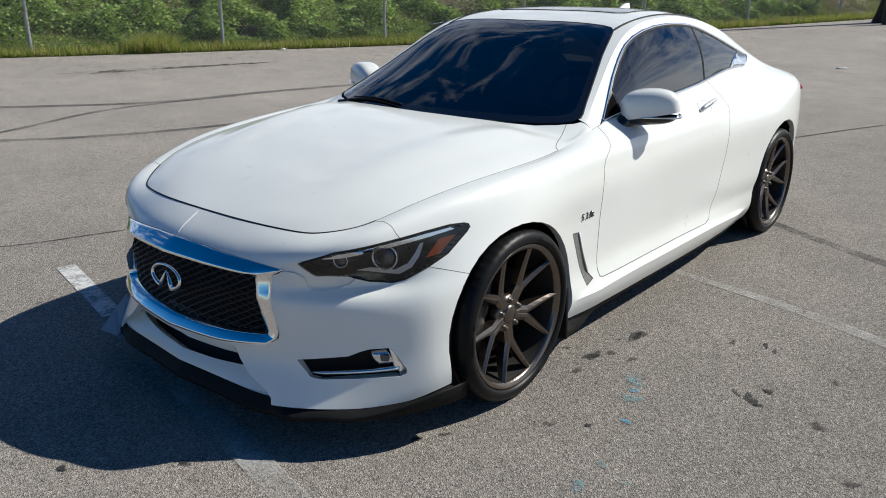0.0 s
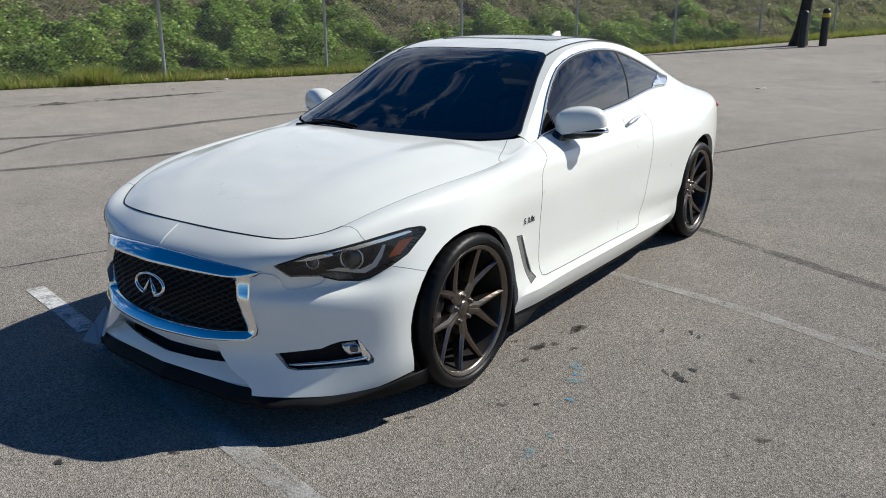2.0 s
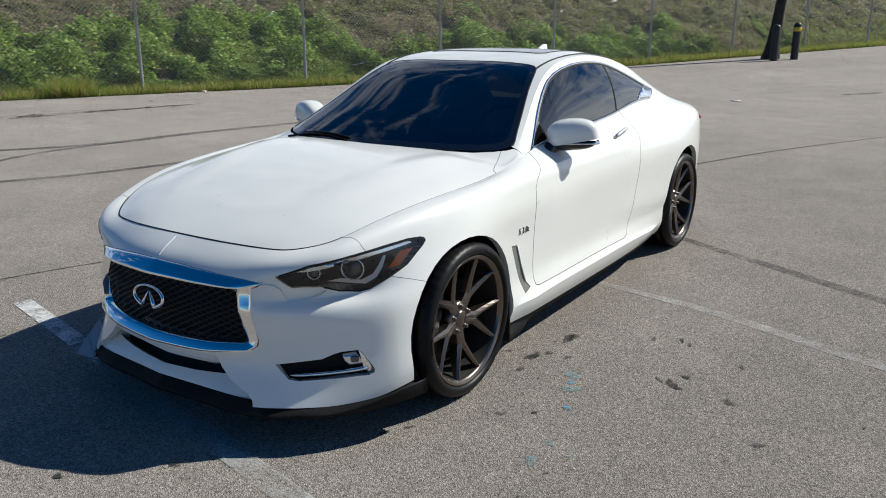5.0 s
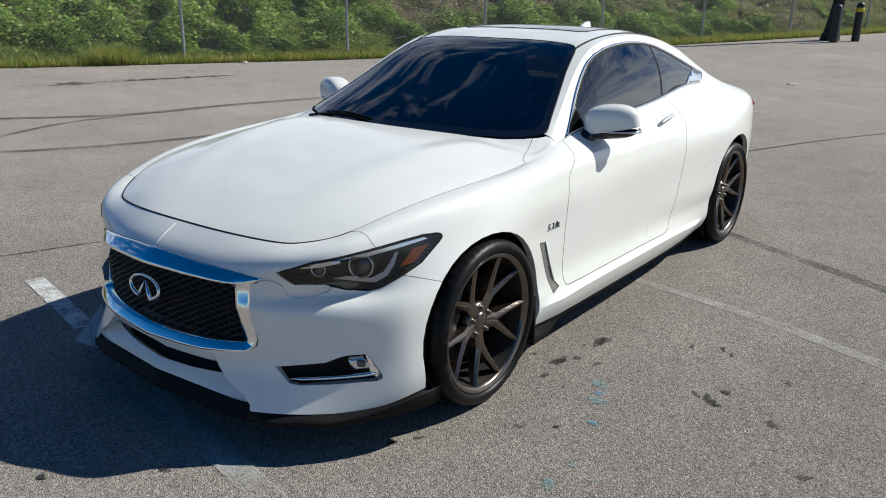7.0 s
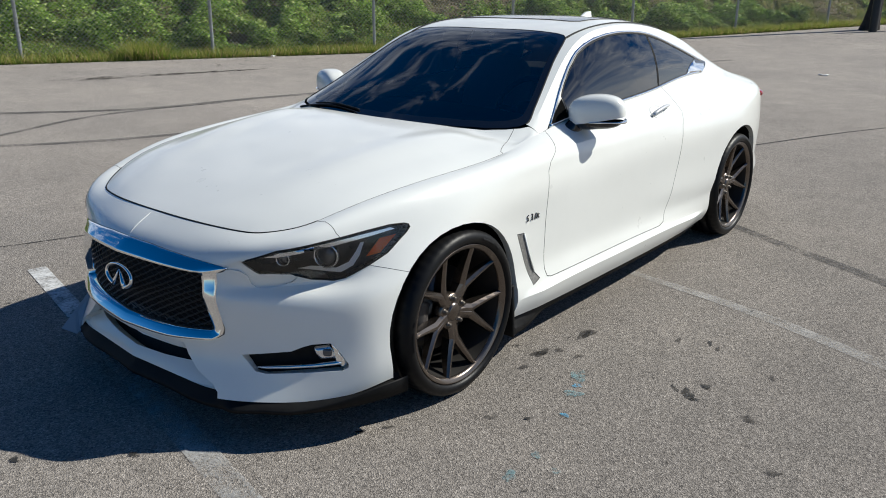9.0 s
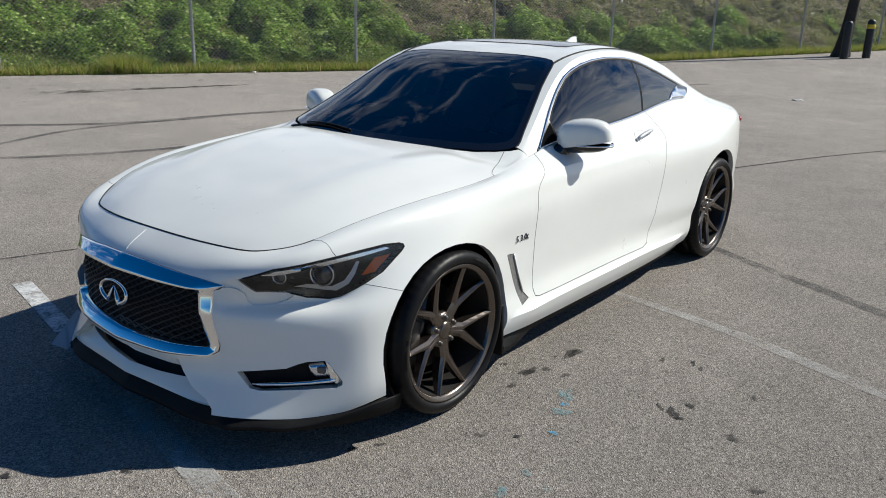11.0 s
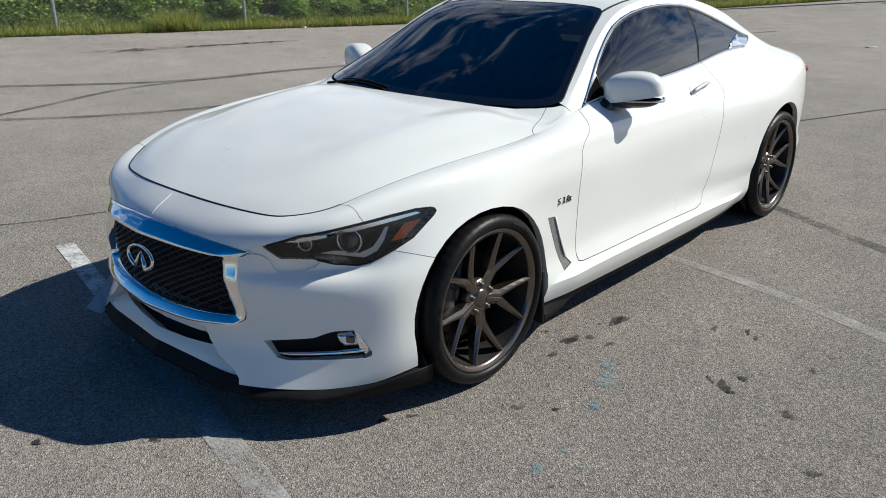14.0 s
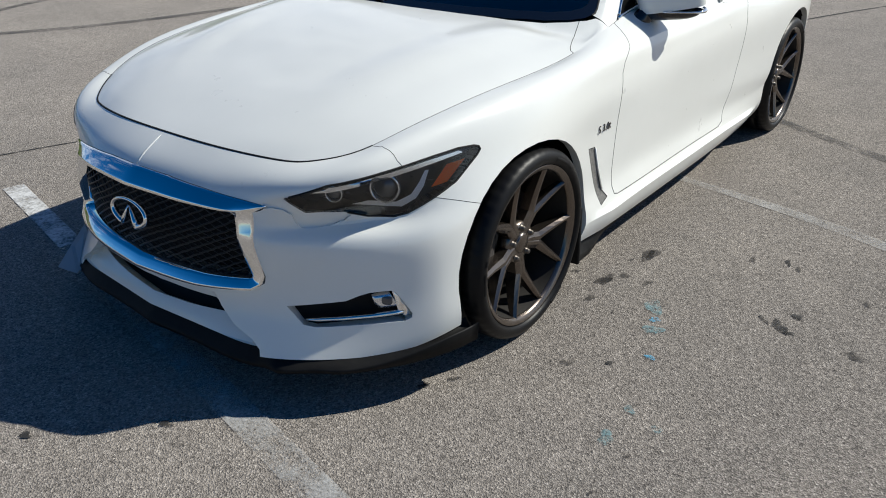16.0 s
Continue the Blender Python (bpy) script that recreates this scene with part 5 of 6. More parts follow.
tube(bm, [SW @ Vector((0.18 * math.cos(a), 0.18 * math.sin(a), 0)) for a in np.linspace(0, 2 * math.pi, 33)], 0.015, 8, ends=False)
for a in (0.1, 3.04, 4.71):
    tube(bm, [SW @ Vector((0, 0, -0.02)), SW @ Vector((0.18 * math.cos(a), 0.18 * math.sin(a), 0))], 0.014, 8)
ellipsoid(bm, SW @ Matrix.Translation((0, 0, -0.02)) @ Matrix.Diagonal((0.075, 0.065, 0.03, 1)), 2.5, 16, 8)
part("steering_wheel", bm, dash_mat, car)
bm = bmesh.new()
ellipsoid(bm, pose(0, 1.24, 1.235, 12) @ Matrix.Diagonal((0.115, 0.018, 0.035, 1)), 3.0, 20, 10)
part("rear_view_mirror", bm, black_gloss, car)
bm = bmesh.new()
seen = {}
for f in shell.faces:
    if f[PANEL] in (QUARTER, ROOF) and f[PATCH] == CABIN and f.calc_center_median().z > 0.96:
        for v in f.verts:
            if v not in seen:
                seen[v] = bm.verts.new(v.co - v.normal * 0.012)
        bm.faces.new([seen[v] for v in f.verts])
part("pillar_lining", both(bm), dash_mat, car)
bm = bmesh.new()
lining = cabin[GLASS_UP + 1:, 30:, :] * np.array((0.97, 1, 1)) - np.array((0, 0, 0.03))
sheet(bm, lining, 0)
part("headliner", both(bm), mat("headliner_dark", (0.012, 0.012, 0.013), 0.9), car)
bm = bmesh.new()
box(bm, pose(0.69, 1.45, 0.60, 0, 4, 0) @ Matrix.Diagonal((0.05, 1.5, 0.62, 1)), 0.01)
pair("door_lining", bm, dash_mat, car)
bm = bmesh.new()
box(bm, pose(0, 2.45, 0.72, -20) @ Matrix.Diagonal((1.2, 0.16, 0.62, 1)), 0.05)
part("rear_seat", bm, leather, car)
bm = bmesh.new()
box(bm, pose(0, 1.5, 0.30) @ Matrix.Diagonal((1.45, 2.0, 0.05, 1)))
part("cabin_floor", bm, dash_mat, car)
bm = bmesh.new()
sheet(bm, np.array([[(x, 0.40 + 0.10 * (x / 0.7) ** 2 + d, 0.900 - 0.06 * (x / 0.7) ** 2 - 0.2 * d) for x in np.linspace(-0.70, 0.70, 21)] for d in (0.0, 0.10, 0.22)]), 0)
part("cowl_panel", bm, black_matt, car)

# wiper parked along the foot of the windshield
for x0, x1 in ((-0.62, -0.16),):
    bm = bmesh.new()
    way = [(x0 + (x1 - x0) * k / 9, 0.512 + 0.12 * abs(x0 + (x1 - x0) * k / 9) ** 2.2 + 0.022 * math.sin(math.pi * k / 9)) for k in range(10)]
    tube(bm, [Vector((x, y, float(cabin_z(abs(x), y)) + 0.005)) for x, y in way], [0.007, 0.006, 0.006, 0.005, 0.005, 0.005, 0.004, 0.004, 0.004, 0.003], 8, 0.8)
    wiper = part("wiper_arm", bm, black_matt, car, "black wiper arm at the foot of the windshield")
    bm = bmesh.new()
    tube(bm, [Vector((x, y + 0.018, float(cabin_z(abs(x), y + 0.018)) + 0.006)) for x, y in way[2:]], 0.0045, 6)
    part("wiper_blade", bm, rubber, wiper)

# ---- the lot: paint, stains, tyre marks, cracks ----
def decal(name, pts, material, lift=0.004, label="", category="", kind="structure"):
    """A flat patch on the ground with the outline pts."""
    bm = bmesh.new()
    bm.faces.new([bm.verts.new((x, y, ground_z(x, y) + lift)) for x, y in pts])
    bmesh.ops.triangulate(bm, faces=bm.faces)
    return tagged(make(name, bm, material, smooth=False), label, category, kind=kind)


def band(name, path, widths, material, lift=0.004, label="", category="", kind="structure", n=60):
    """A strip on the ground along a curve."""
    c = curve_of([(x, y, 0) for x, y in path], n)
    bm = bmesh.new()
    rows = []
    for i, p in enumerate(c):
        t = Vector(c[min(i + 1, n - 1)] - c[max(i - 1, 0)]).normalized()
        w = np.interp(i / (n - 1), np.linspace(0, 1, len(widths)), widths) * 0.5
        rows.append([bm.verts.new((p[0] + s * t.y * w, p[1] - s * t.x * w, ground_z(p[0] + s * t.y * w, p[1] - s * t.x * w) + lift)) for s in (-1, -0.33, 0.33, 1)])
    for a, b in zip(rows, rows[1:]):
        for j in range(3):
            bm.faces.new((a[j], b[j], b[j + 1], a[j + 1]))
    return tagged(make(name, bm, material), label, category, kind=kind)


def film(name, colour_a, cover, scale, rough=0.85, soft=0.12, fine_scale=60.0):
    """A worn film over the asphalt: cover is the share that is left."""
    m = bpy.data.materials.new(name)
    m.use_nodes = True
    n, l, b = nodes_of(m)
    b.inputs["Roughness"].default_value = rough
    b.inputs["Specular IOR Level"].default_value = 0.3
    b.inputs["Base Color"].default_value = (*colour_a, 1)
    f1 = noise_tex(m, fine_scale, 4, 0.7)
    f2 = noise_tex(m, scale, 4, 0.6)
    add = n.new("ShaderNodeMath")
    add.operation = "MULTIPLY_ADD"
    add.inputs[1].default_value = 0.5
    l.new(f1, add.inputs[0])
    half = n.new("ShaderNodeMath")
    half.operation = "MULTIPLY"
    half.inputs[1].default_value = 0.5
    l.new(f2, half.inputs[0])
    l.new(half.outputs[0], add.inputs[2])
    r = n.new("ShaderNodeMapRange")
    mid = 0.5 + (0.5 - cover) * 0.35
    r.inputs["From Min"].default_value = mid - soft
    r.inputs["From Max"].default_value = mid + soft
    l.new(add.outputs[0], r.inputs["Value"])
    l.new(r.outputs["Result"], b.inputs["Alpha"])
    return m


bay_paint = film("worn_white_bay_paint", (0.60, 0.60, 0.59), 0.62, 9.0)
worn_paint = film("worn_down_bay_paint", (0.48, 0.48, 0.47), 0.32, 7.0, 0.85, 0.15, 110.0)
faint_paint = film("faint_bay_paint", (0.50, 0.49, 0.47), 0.22, 6.0, 0.85, 0.2, 110.0)
yellow_paint = film("worn_yellow_paint", (0.62, 0.50, 0.10), 0.6, 7.0)
oil = film("oil_stain", (0.03, 0.029, 0.028), 0.62, 26.0, 0.7, 0.10, 110)
oil_faint = film("faint_oil_stain", (0.055, 0.05, 0.046), 0.50, 22.0, 0.8, 0.14, 90)
tyre_mark = film("tyre_mark", (0.085, 0.082, 0.08), 0.38, 1.6, 0.8, 0.22, 24)
tyre_faint = film("faint_tyre_mark", (0.085, 0.082, 0.08), 0.40, 3.0, 0.85, 0.16, 40)
crack_fill = film("crack_dark", (0.04, 0.039, 0.037), 0.75, 8.0)
crumbs_dark = film("leaf_litter_crumbs", (0.05, 0.042, 0.032), 0.62, 20.0, 0.9, 0.15, 50)
crumbs = film("crumbled_edge", (0.06, 0.052, 0.042), 0.36, 3.5, 0.9, 0.10, 14)
blue_chalk = film("blue_marking_paint", (0.06, 0.38, 0.62), 0.50, 18.0, 0.8, 0.10, 120)
teal_chalk = film("faint_blue_marking", (0.16, 0.30, 0.33), 0.34, 18.0, 0.85, 0.12, 120)

band("bay_line", ((-1.855, -0.415), (-1.50, -0.488), (-1.01, -0.59)), (0.10, 0.10, 0.10), bay_paint, 0.004, "worn white parking bay line on the asphalt", "line")
band("bay_line", ((-1.01, -0.59), (0.0, -0.80), (0.65, -0.935), (2.6, -1.36)), (0.10, 0.105, 0.11), worn_paint, 0.004, "white bay line worn down to the aggregate", "line")
band("faint_bay_line", ((0.72, 1.745), (1.21, 1.662), (1.68, 1.545), (2.12, 1.385), (3.4, 1.10)), (0.06, 0.085, 0.085, 0.085), faint_paint, 0.004, "faded parking bay line, nearly worn away", "line")


def blob(x, y, rx, ry, turn, seed):
    rnd = random.Random(seed)
    out = []
    n = 18
    ph = [rnd.uniform(0, 6.28) for _ in range(3)]
    for k in range(n):
        a = 2 * math.pi * k / n
        r = 1 + 0.22 * math.sin(2 * a + ph[0]) + 0.18 * math.sin(3 * a + ph[1]) + 0.12 * math.sin(5 * a + ph[2])
        u, v = rx * r * math.cos(a), ry * r * math.sin(a)
        out.append((x + u * math.cos(turn) - v * math.sin(turn), y + u * math.sin(turn) + v * math.cos(turn)))
    return out


STAINS = ((1.618, 0.575, 0.045, 0.022, 2.2), (1.590, 0.605, 0.030, 0.020, 1.4), (1.650, 0.560, 0.024, 0.014, 2.9), (1.545, 0.600, 0.030, 0.012, 2.4), (1.012, 0.830, 0.045, 0.022, 1.8), (0.958, 0.520, 0.036, 0.020, 1.5), (1.640, 0.690, 0.028, 0.018, 2.2), (0.869, -0.366, 0.022, 0.014, 1.0), (0.816, -0.452, 0.022, 0.013, 1.0), (0.327, -1.060, 0.026, 0.017, 0.5),
          (0.046, -1.337, 0.024, 0.017, 0.5), (1.225, 0.016, 0.016, 0.010, 1.0), (0.827, 0.516, 0.020, 0.013, 1.0), (1.489, 1.108, 0.030, 0.013, 2.0))
for k, (x, y, rx, ry, t) in enumerate(STAINS):
    decal("oil_stain", blob(x, y, rx * 0.8, ry * 0.8, t, k), oil, 0.004, "dark oil drip dried on the asphalt", "stain", "structure")
FAINT = ((1.006, 0.837, 0.075, 0.045, 1.8), (0.955, 0.522, 0.060, 0.035, 1.5), (1.000, 0.596, 0.035, 0.022, 1.5), (0.975, 0.363, 0.035, 0.022, 1.2), (1.365, 1.046, 0.035, 0.015, 2.0), (1.819, 0.942, 0.030, 0.015, 2.0),
         (1.863, 0.547, 0.045, 0.022, 2.2), (1.540, 1.071, 0.028, 0.014, 2.0), (1.113, -0.064, 0.030, 0.018, 1.0), (1.10, 0.60, 0.03, 0.02, 1.0), (2.05, 0.25, 0.04, 0.02, 1.0))
for k, (x, y, rx, ry, t) in enumerate(FAINT):
    decal("faint_stain", blob(x, y, rx * 0.75, ry * 0.75, t, 40 + k), oil_faint, 0.004, "faint brown stain soaked into the asphalt", "stain", "structure")
for k, (x, y, r, m) in enumerate(((1.319, 0.127, 0.016, blue_chalk), (1.256, 0.291, 0.035, teal_chalk), (1.195, 0.440, 0.045, teal_chalk), (1.385, -0.17, 0.020, teal_chalk), (1.490, -0.206, 0.018, teal_chalk), (1.387, -0.329, 0.030, teal_chalk), (1.235, 0.36, 0.02, blue_chalk))):
    decal("blue_paint_spot", blob(x, y, r, r * 0.8, k, 80 + k), m, 0.004, "faint blue marking paint on the asphalt", "paint spot", "structure")
rng = random.Random(5)
bm, bm_2 = bmesh.new(), bmesh.new()
for k in range(760):
    if k < 260:
        x, y = rng.uniform(-3.0, 4.5), rng.uniform(-2.6, 6.0)
        r = rng.uniform(0.004, 0.013)
    else:
        q = FENCE_0 + FENCE_D * rng.uniform(-2.5, 6.0) - FENCE_N * (0.25 + 4.5 * rng.random() ** 2)
        x, y, r = q.x, q.y, rng.uniform(0.012, 0.06)
    to = bm if k < 260 else bm_2
    to.faces.new([to.verts.new((px, py, ground_z(px, py) + 0.004)) for px, py in blob(x, y, r, r * 0.5, rng.uniform(0.8, 1.5), k)[::2]])
for k in range(110):
    w = rng.betavariate(2.0, 2.0)
    x, y = -10.65 + 0.75 * w + rng.gauss(0, 0.10) * (1.2 - w), 3.7 + 3.9 * w
    bm_2.faces.new([bm_2.verts.new((px, py, ground_z(px, py) + 0.005)) for px, py in blob(x, y, rng.uniform(0.02, 0.13), rng.uniform(0.01, 0.035), rng.uniform(1.1, 1.6), k)[::2]])
tagged(make("fence_debris", bm_2, crumbs_dark, smooth=False), "dark crumbs of leaf litter along the foot of the fence", "debris", kind="stuff")
tagged(make("drip_specks", bm, oil_faint, smooth=False), "small dark specks scattered over the asphalt", "specks", kind="stuff")

for path, w, m, nm in ((((-9.0, -1.6), (-6.6, 0.2), (-5.68, 1.30), (-5.25, 2.20), (-5.06, 2.95), (-4.5, 6.0), (-3.0, 11.0)), (0.11, 0.13, 0.12, 0.09), tyre_mark, "tyre_mark"),
                       (((-9.4, -0.6), (-7.95, 2.186), (-7.18, 3.46), (-7.0, 4.72), (-6.71, 6.09), (-5.9, 9.5), (-3.6, 15.0)), (0.12, 0.20, 0.22, 0.15), tyre_mark, "tyre_mark"),
                       (((-6.0, -0.2), (-6.66, 1.6), (-7.02, 2.42), (-7.08, 3.40), (-6.9, 4.4)), (0.05, 0.10, 0.12, 0.05), tyre_mark, "tyre_mark"),
                       (((0.75, 3.13), (1.36, 2.79), (1.72, 2.61), (1.94, 2.49), (3.2, 1.95), (5.0, 1.3)), (0.08, 0.10, 0.10, 0.08), tyre_faint, "tyre_mark"),
                       (((0.30, 15.3), (0.9, 16.0)), (0.15, 0.25, 0.1), tyre_faint, "tyre_mark")):
    band(nm, path, w, m, 0.005 if m is tyre_mark else 0.003, "dark curved tyre mark on the asphalt", "tyre mark")
for path, w in ((((-1.6, 2.0), (0.05, 6.46), (0.46, 7.59), (0.97, 8.70), (2.4, 11.4)), (0.022, 0.03, 0.02)), (((-4.2, -1.5), (-2.41, -0.35), (-2.31, -0.05), (-2.235, 0.17), (-2.0, 0.9), (-1.95, 1.8)), (0.010, 0.012, 0.010)),
                (((-9.0, 8.2), (-8.4, 9.8)), (0.03, 0.08, 0.03)), (((-6.3, 12.8), (-5.4, 15.2)), (0.05, 0.2, 0.05))):
    band("crack", path, w, crack_fill if max(w) < 0.05 else crumbs, 0.004, "dark crack in the weathered asphalt", "crack", n=40)
band("yellow_line", ((0.80, 18.25), (1.22, 18.76), (4.0, 22.2)), (0.12, 0.12), yellow_paint, 0.006, "worn yellow painted line", "line", n=20)

# ---- bank behind the fence ----
soil = mat("bank_soil", (0.09, 0.075, 0.045), 0.95)
s_col = ramp(soil, noise_tex(soil, 0.55, 6, 0.65), [(0.30, (0.06, 0.07, 0.025)), (0.45, (0.12, 0.12, 0.05)), (0.58, (0.24, 0.195, 0.13)), (0.75, (0.36, 0.29, 0.21))])
s_fine = ramp(soil, noise_tex(soil, 14, 6, 0.75), [(0.25, (0.45, 0.45, 0.42)), (0.75, (1.35, 1.3, 1.2))])
colour(soil, mixed(soil, 1.0, s_col, s_fine, "MULTIPLY"))
bump(soil, noise_tex(soil, 9, 6, 0.8), 1.0, 0.12)
bm = bmesh.new()
AL = FENCE_D.normalized()
SPACING = FENCE_D.length


def bank_point(s, d):
    """s metres along the fence from its first post, d metres behind it."""
    q = FENCE_0 + AL * s + FENCE_N * d
    return q.x, q.y


us = [-60, -40] + [-26 + 0.3 * k for k in range(280)] + [70, 100, 160]
ds = [-0.30, -0.1, 0.15] + [0.35 + 0.22 * k for k in range(62)] + [16, 22, 40, 90]
rows = []
for d in ds:
    row = []
    for s in us:
        x, y = bank_point(s, d)
        row.append(bm.verts.new((x, y, bank_z(x, y) + (0.012 if d > -0.2 else -0.02))))
    rows.append(row)
for a, b in zip(rows, rows[1:]):
    for k in range(len(us) - 1):
        bm.faces.new((a[k], a[k + 1], b[k + 1], b[k]))
tagged(make("grass_bank", bm, soil), "overgrown grass bank with dry brown patches behind the fence", "bank", kind="structure")


def leaf_mat(name, stops):
    m = mat(name, (0.1, 0.1, 0.05), 0.5)
    n, l, b = nodes_of(m)
    geo = n.new("ShaderNodeNewGeometry")
    tint = ramp(m, geo.outputs["Random Per Island"], stops)
    colour(m, tint)
    # thin leaves let some sunlight through
    tl = n.new("ShaderNodeBsdfTranslucent")
    l.new(tint, tl.inputs["Color"])
    mx = n.new("ShaderNodeMixShader")
    mx.inputs["Fac"].default_value = 0.4
    l.new(b.outputs["BSDF"], mx.inputs[1])
    l.new(tl.outputs["BSDF"], mx.inputs[2])
    l.new(mx.outputs["Shader"], n["Material Output"].inputs["Surface"])
    return m


ivy = leaf_mat("creeper_leaves", [(0.0, (0.04, 0.09, 0.014)), (0.30, (0.16, 0.30, 0.04)), (0.70, (0.38, 0.54, 0.10)), (1.0, (0.66, 0.70, 0.30))])
dry = leaf_mat("dry_weeds", [(0.0, (0.12, 0.10, 0.06)), (0.35, (0.36, 0.285, 0.19)), (0.66, (0.62, 0.50, 0.38)), (0.70, (0.16, 0.22, 0.05)), (1.0, (0.36, 0.42, 0.12))])
blade_mat = leaf_mat("grass_blades", [(0.0, (0.12, 0.23, 0.025)), (0.40, (0.25, 0.34, 0.05)), (0.70, (0.45, 0.42, 0.12)), (1.0, (0.60, 0.46, 0.24))])
nrng = np.random.default_rng(7)


def scatter(name, count, s_range, d_fn, test, size, lift, material, label, upright=False, category="plants"):
    """Many small leaves or blades over the bank, as one mesh."""
    vs, fs = [], []
    tries = 0
    while len(fs) < count and tries < count * 6:
        tries += 1
        s, d = nrng.uniform(*s_range), d_fn()
        x, y = bank_point(s, d)
        v = noise.noise((x * 0.30, y * 0.30, 3.0)) + 0.5 * noise.noise((x * 0.9, y * 0.9, 8.0))
        if not test(v, d, s):
            continue
        tuft = 0.25 + 2.6 * max(0.0, noise.noise((x * 1.15, y * 1.15, 5.0)) + 0.15)
        z = bank_z(x, y) + lift * tuft * nrng.uniform(0, 1) ** 0.6
        h = size * nrng.uniform(0.5, 1.5)
        a = nrng.uniform(0, 6.283)
        c, sn = math.cos(a), math.sin(a)
        k = len(vs)
        if upright:
            w = 0.005 + 0.006 * nrng.random()
            lean, lean2 = nrng.normal(0, 0.5) * h, nrng.normal(0, 0.5) * h
            z0 = bank_z(x, y)
            vs += [(x - c * w, y - sn * w, z0), (x + c * w, y + sn * w, z0), (x + lean, y + lean2, z0 + h)]
            fs.append((k, k + 1, k + 2))
        else:
            t = nrng.uniform(-0.9, 0.9)
            ux, uy, uz = c * h, sn * h, math.sin(t) * h * 0.6
            wx, wy, wz = -sn * h * 0.6, c * h * 0.6, nrng.uniform(-0.5, 0.5) * h
            vs += [(x - ux, y - uy, z - uz), (x + wx, y + wy, z + wz), (x + ux, y + uy, z + uz), (x - wx, y - wy, z - wz)]
            fs.append((k, k + 1, k + 2, k + 3))
    me = bpy.data.meshes.new(name)
    me.from_pydata(vs, [], fs)
    me.materials.append(material)
    return tagged(new(name, me), label, category, kind="stuff")


near_d = lambda: 0.1 + 9.5 * nrng.random() ** 1.3
scatter("creeper", 190000, (-14, 30), near_d, lambda v, d, s: v > -0.62 + 0.36 * (d - 1.7) * (1 if d > 1.7 else 0.1) + 0.055 * max(s - 6.0, 0.0), 0.038, 0.34, ivy, "dense green creeper and weeds on the bank")
scatter("dry_weeds", 150000, (-14, 40), near_d, lambda v, d, s: v < -0.45 + 0.38 * (d - 1.3) + 0.03 * max(s - 6.0, 0.0), 0.034, 0.22, dry, "dry brown weeds and dead leaves on the bank")
scatter("grass", 110000, (-14, 60), lambda: -0.28 + 2.2 * nrng.random() ** 2.2, lambda v, d, s: v > -0.6 + 0.3 * nrng.random(), 0.17, 0.0, blade_mat, "fresh green grass along the foot of the bank", True, "grass")
olive = leaf_mat("olive_weeds", [(0.0, (0.07, 0.09, 0.02)), (0.35, (0.22, 0.28, 0.06)), (0.6, (0.40, 0.44, 0.12)), (0.75, (0.44, 0.36, 0.22)), (1.0, (0.30, 0.42, 0.09))])
scatter("low_weeds", 90000, (5, 60), lambda: 0.1 + 9.5 * nrng.random() ** 1.2, lambda v, d, s: v > -0.35, 0.045, 0.16, olive, "low olive weeds and clover on the bank")
scatter("far_grass", 26000, (22, 90), lambda: 0.1 + 9 * nrng.random(), lambda v, d, s: True, 0.20, 0.0, blade_mat, "green and olive grass on the far bank", True, "grass")
scatter("grass_tuft", 5000, (-2.1, -0.8), lambda: -0.30 + 0.40 * nrng.random(), lambda v, d, s: abs(s + 1.45) < 0.50 * nrng.random() ** 1.3, 0.24, 0.0, blade_mat, "thick green grass tuft at the edge of the asphalt", True, "grass")

# ---- fence ----
galv = mat("galvanised_steel", (0.6, 0.61, 0.62), 0.45, 0.0)
colour(galv, ramp(galv, noise_tex(galv, 12, 5), [(0.3, (0.30, 0.31, 0.32)), (0.75, (0.46, 0.47, 0.48))]))
fence = new("chain_link_fence")
tagged(fence, "galvanised chain-link fence in front of the bank", "fence")
FENCE_H = 2.45
for k in range(-4, 15):
    q = FENCE_0 + FENCE_D * k
    z0 = bank_z(q.x, q.y) - 0.05
    bm = bmesh.new()
    lathe(bm, ((0.036, 0.0), (0.036, FENCE_H), (0.042, FENCE_H), (0.040, FENCE_H + 0.02), (0.001, FENCE_H + 0.05)), Matrix.Translation((q.x, q.y, z0)), 12)
    part("post", bm, galv, fence)
vs, fs = [], []
WIRE, STEP = 0.0042, 0.085
lo_s, hi_s = -4 * SPACING, 14 * SPACING
for sign in (-1, 1):
    for k in range(int((hi_s - lo_s) / STEP)):
        s0 = lo_s + k * STEP
        pts = []
        for w in (0.0, 1.0):
            s = s0 + sign * w * FENCE_H * 0.92
            q = FENCE_0 + AL * s - FENCE_N * (0.035 + 0.004 * sign)
            base_q = FENCE_0 + AL * s
            pts.append(Vector((q.x, q.y, bank_z(base_q.x, base_q.y) + 0.02 + w * FENCE_H)))
        i0 = len(vs)
        for p in pts:
            for ox, oz in ((0, 1), (0.87, -0.5), (-0.87, -0.5)):
                vs.append((p.x + AL.x * ox * WIRE, p.y + AL.y * ox * WIRE, p.z + oz * WIRE))
        for j in range(3):
            fs.append((i0 + j, i0 + (j + 1) % 3, i0 + 3 + (j + 1) % 3, i0 + 3 + j))
me = bpy.data.meshes.new("wire_mesh")
me.from_pydata(vs, [], fs)
me.materials.append(galv)
wire = new("wire_mesh", me)
wire.parent = fence
tagged(wire, kind="stuff")

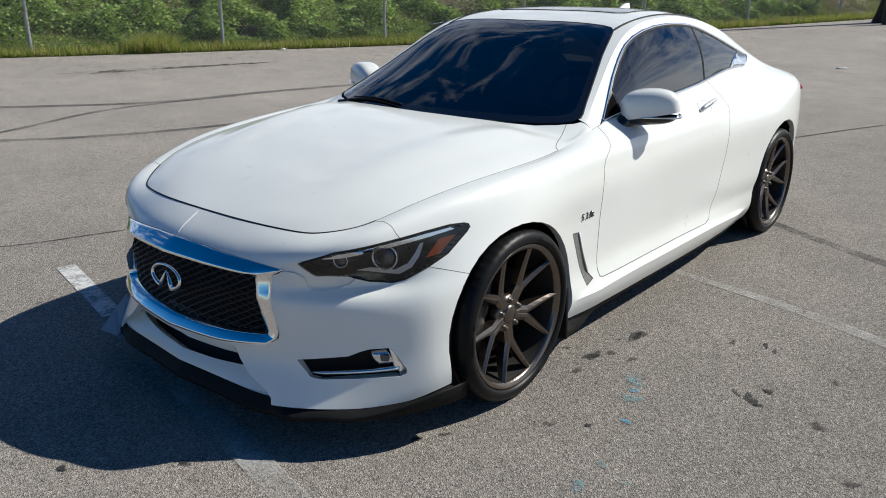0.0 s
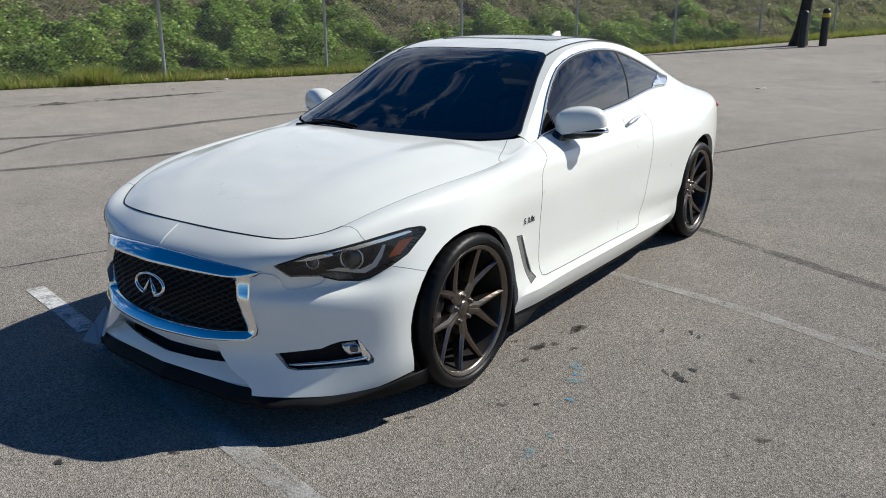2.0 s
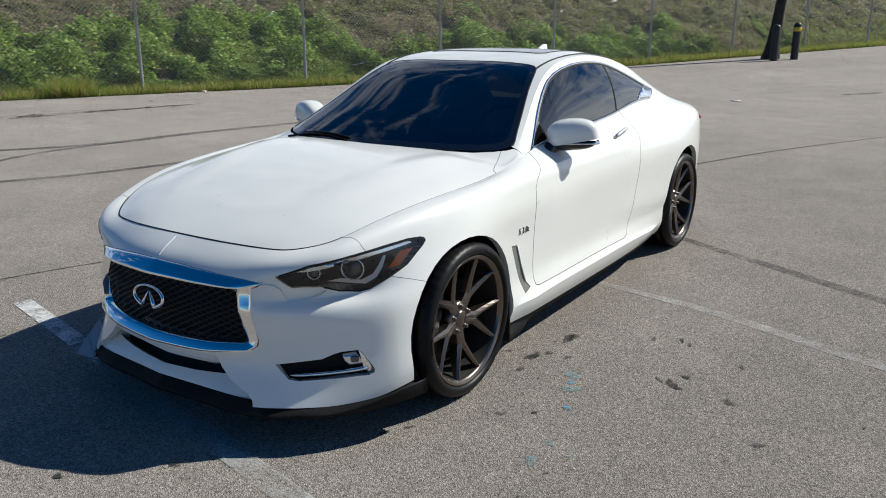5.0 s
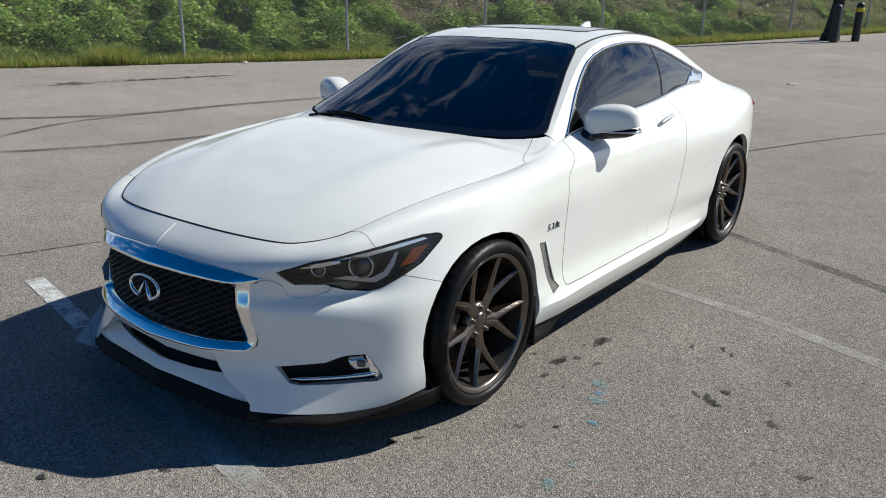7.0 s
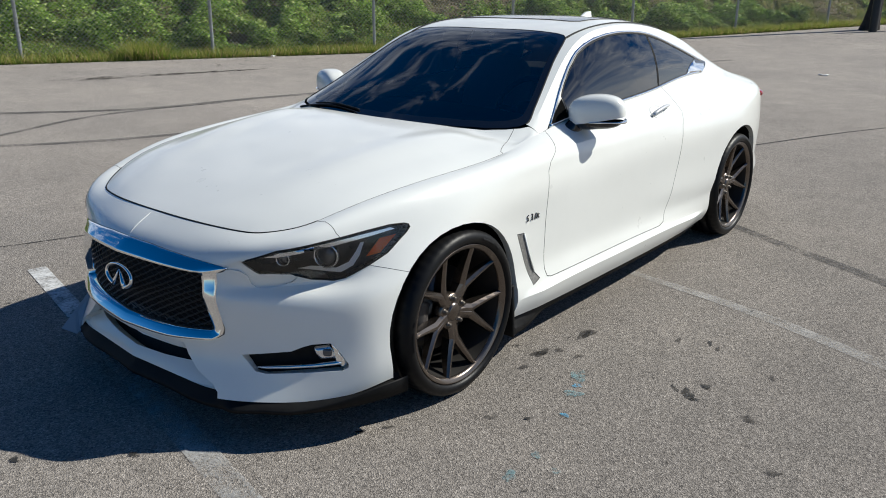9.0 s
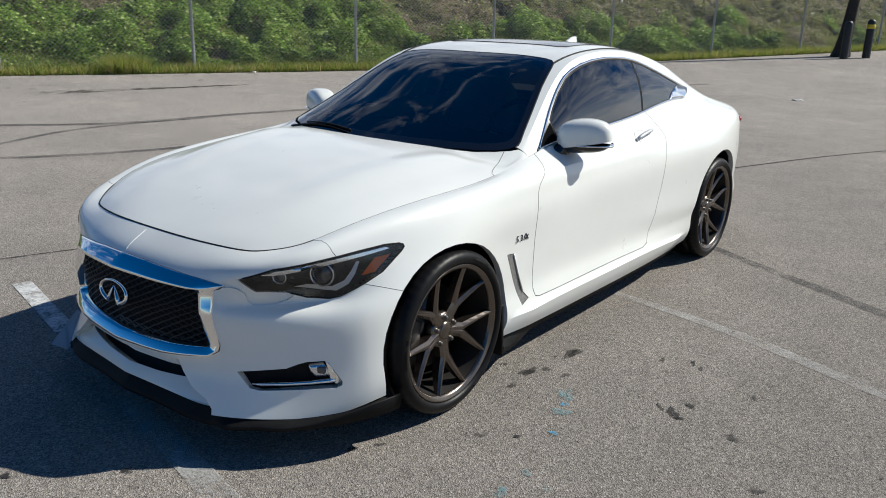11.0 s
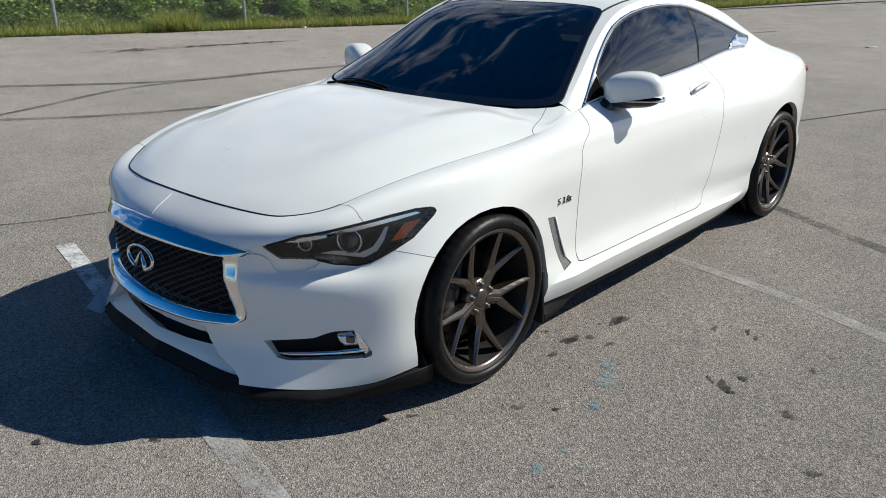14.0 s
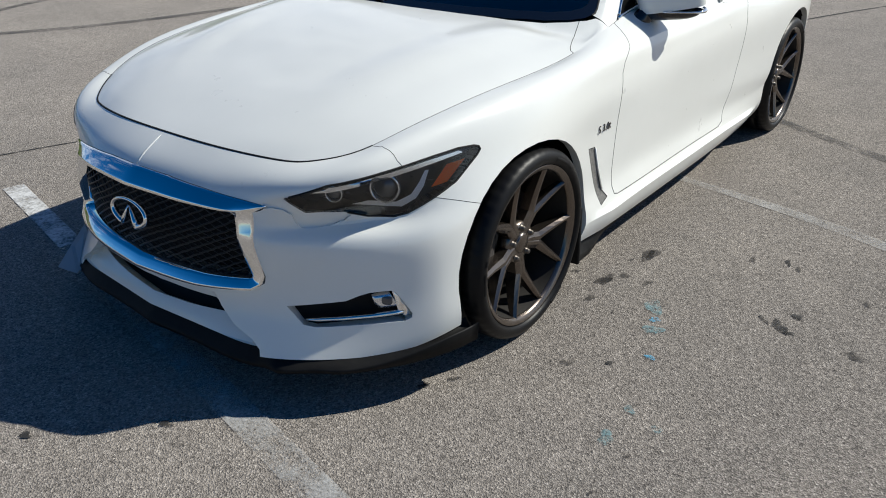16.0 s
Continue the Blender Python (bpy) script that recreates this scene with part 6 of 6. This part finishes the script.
# litter on and behind the fence line
litter_mat = mat("white_litter", (0.7, 0.7, 0.68), 0.7)
for s, d, sx, sy, up, turn in ((5.35, 0.22, 0.62, 0.10, 0.62, 12), (4.2, 3.6, 0.12, 0.08, 0.45, 30), (9.4, 5.5, 0.16, 0.09, 0.45, 70), (17.5, 4.5, 0.30, 0.14, 0.4, 20), (14.2, 3.4, 0.25, 0.07, 0.4, 50), (-1.0, 0.0, 0.10, 0.06, 0.02, 20), (1.2, -0.5, 0.12, 0.04, 0.0, 40)):
    x, y = bank_point(s, d)
    bm = bmesh.new()
    rows = [[bm.verts.new(pose(x, y, bank_z(x, y) + 0.03 + up * (0.5 + 0.5 * i / 4) * 0.6, 0, 8, turn + 60) @ Vector((sx * (i / 4 - 0.5), sy * (j / 2 - 0.5), 0.02 * math.sin(i * 2.1 + j)))) for i in range(5)] for j in range(3)]
    for a, b in zip(rows, rows[1:]):
        for i in range(4):
            bm.faces.new((a[i], a[i + 1], b[i + 1], b[i]))
    solid(bm, 0.006)
    tagged(make("litter", bm, litter_mat), "scrap of white litter lying among the weeds", "litter", group="litter on the bank")

# ---- posts at the far edge of the lot ----
black_paint = mat("black_post_paint", (0.018, 0.018, 0.018), 0.5)
colour(black_paint, ramp(black_paint, noise_tex(black_paint, 9, 5), [(0.3, (0.012, 0.012, 0.012)), (0.8, (0.035, 0.033, 0.03))]))
yellow_band = mat("yellow_band_paint", (0.62, 0.46, 0.03), 0.5)


def bollard(x, y, h, banded):
    root = new("bollard")
    root.location = (x, y, ground_z(x, y))
    bm = bmesh.new()
    lathe(bm, ((0.115, -0.05), (0.115, h), (0.105, h + 0.05), (0.07, h + 0.09), (0.001, h + 0.105)), Matrix(), 20)
    part("post", bm, black_paint, root)
    if banded:
        bm = bmesh.new()
        lathe(bm, ((0.116, h - 0.17), (0.121, h - 0.165), (0.121, h - 0.055), (0.116, h - 0.05)), Matrix(), 20)
        part("band", bm, yellow_band, root, "yellow band")
    return tagged(root, "black steel bollard with a yellow band at the lot's edge" if banded else "plain black steel bollard beside a dark pole", "bollard", "bollards")


bark = mat("dark_pole_wood", (0.03, 0.026, 0.022), 0.9)
colour(bark, ramp(bark, noise_tex(bark, 7, 6, 0.7), [(0.3, (0.018, 0.016, 0.014)), (0.8, (0.055, 0.046, 0.038))]))
bump(bark, noise_tex(bark, 22, 5), 0.8, 0.03)
bollard(-2.42, 24.6, 1.02, True)
bollard(-2.88, 23.9, 0.98, False)
# dark leaning trunk with a flared foot
POLE = (-3.15, 24.6)
bm = bmesh.new()
rows = []
for h, r in ((-0.1, 0.30), (0.08, 0.27), (0.25, 0.235), (0.55, 0.20), (1.0, 0.165), (1.6, 0.15), (2.6, 0.14), (4.0, 0.13), (7.0, 0.115)):
    cx, cy = POLE[0] + 0.10 * h, POLE[1]
    rows.append([bm.verts.new((cx + r * (1 + 0.10 * math.sin(3 * a + h * 2)) * math.cos(a), cy + r * (1 + 0.10 * math.sin(3 * a + h * 2)) * math.sin(a), ground_z(*POLE) + h)) for a in np.linspace(0, 2 * math.pi, 19)[:-1]])
for a, b in zip(rows, rows[1:]):
    for k in range(18):
        bm.faces.new((a[k], a[(k + 1) % 18], b[(k + 1) % 18], b[k]))
tagged(make("tree_trunk", bm, bark), "dark leaning trunk with a flared foot at the fence", "tree trunk")
bm = bmesh.new()
x, y = -1.34, 13.4
rows = [[bm.verts.new((x + 0.16 * (i / 4 - 0.5), y + 0.10 * (j / 2 - 0.5), ground_z(x, y) + 0.012 + 0.012 * math.sin(i * 1.7 + j))) for i in range(5)] for j in range(3)]
for a, b in zip(rows, rows[1:]):
    for i in range(4):
        bm.faces.new((a[i], a[i + 1], b[i + 1], b[i]))
solid(bm, 0.008)
tagged(make("litter", bm, litter_mat), "crumpled scrap of litter on the asphalt", "litter", group="litter on the bank")
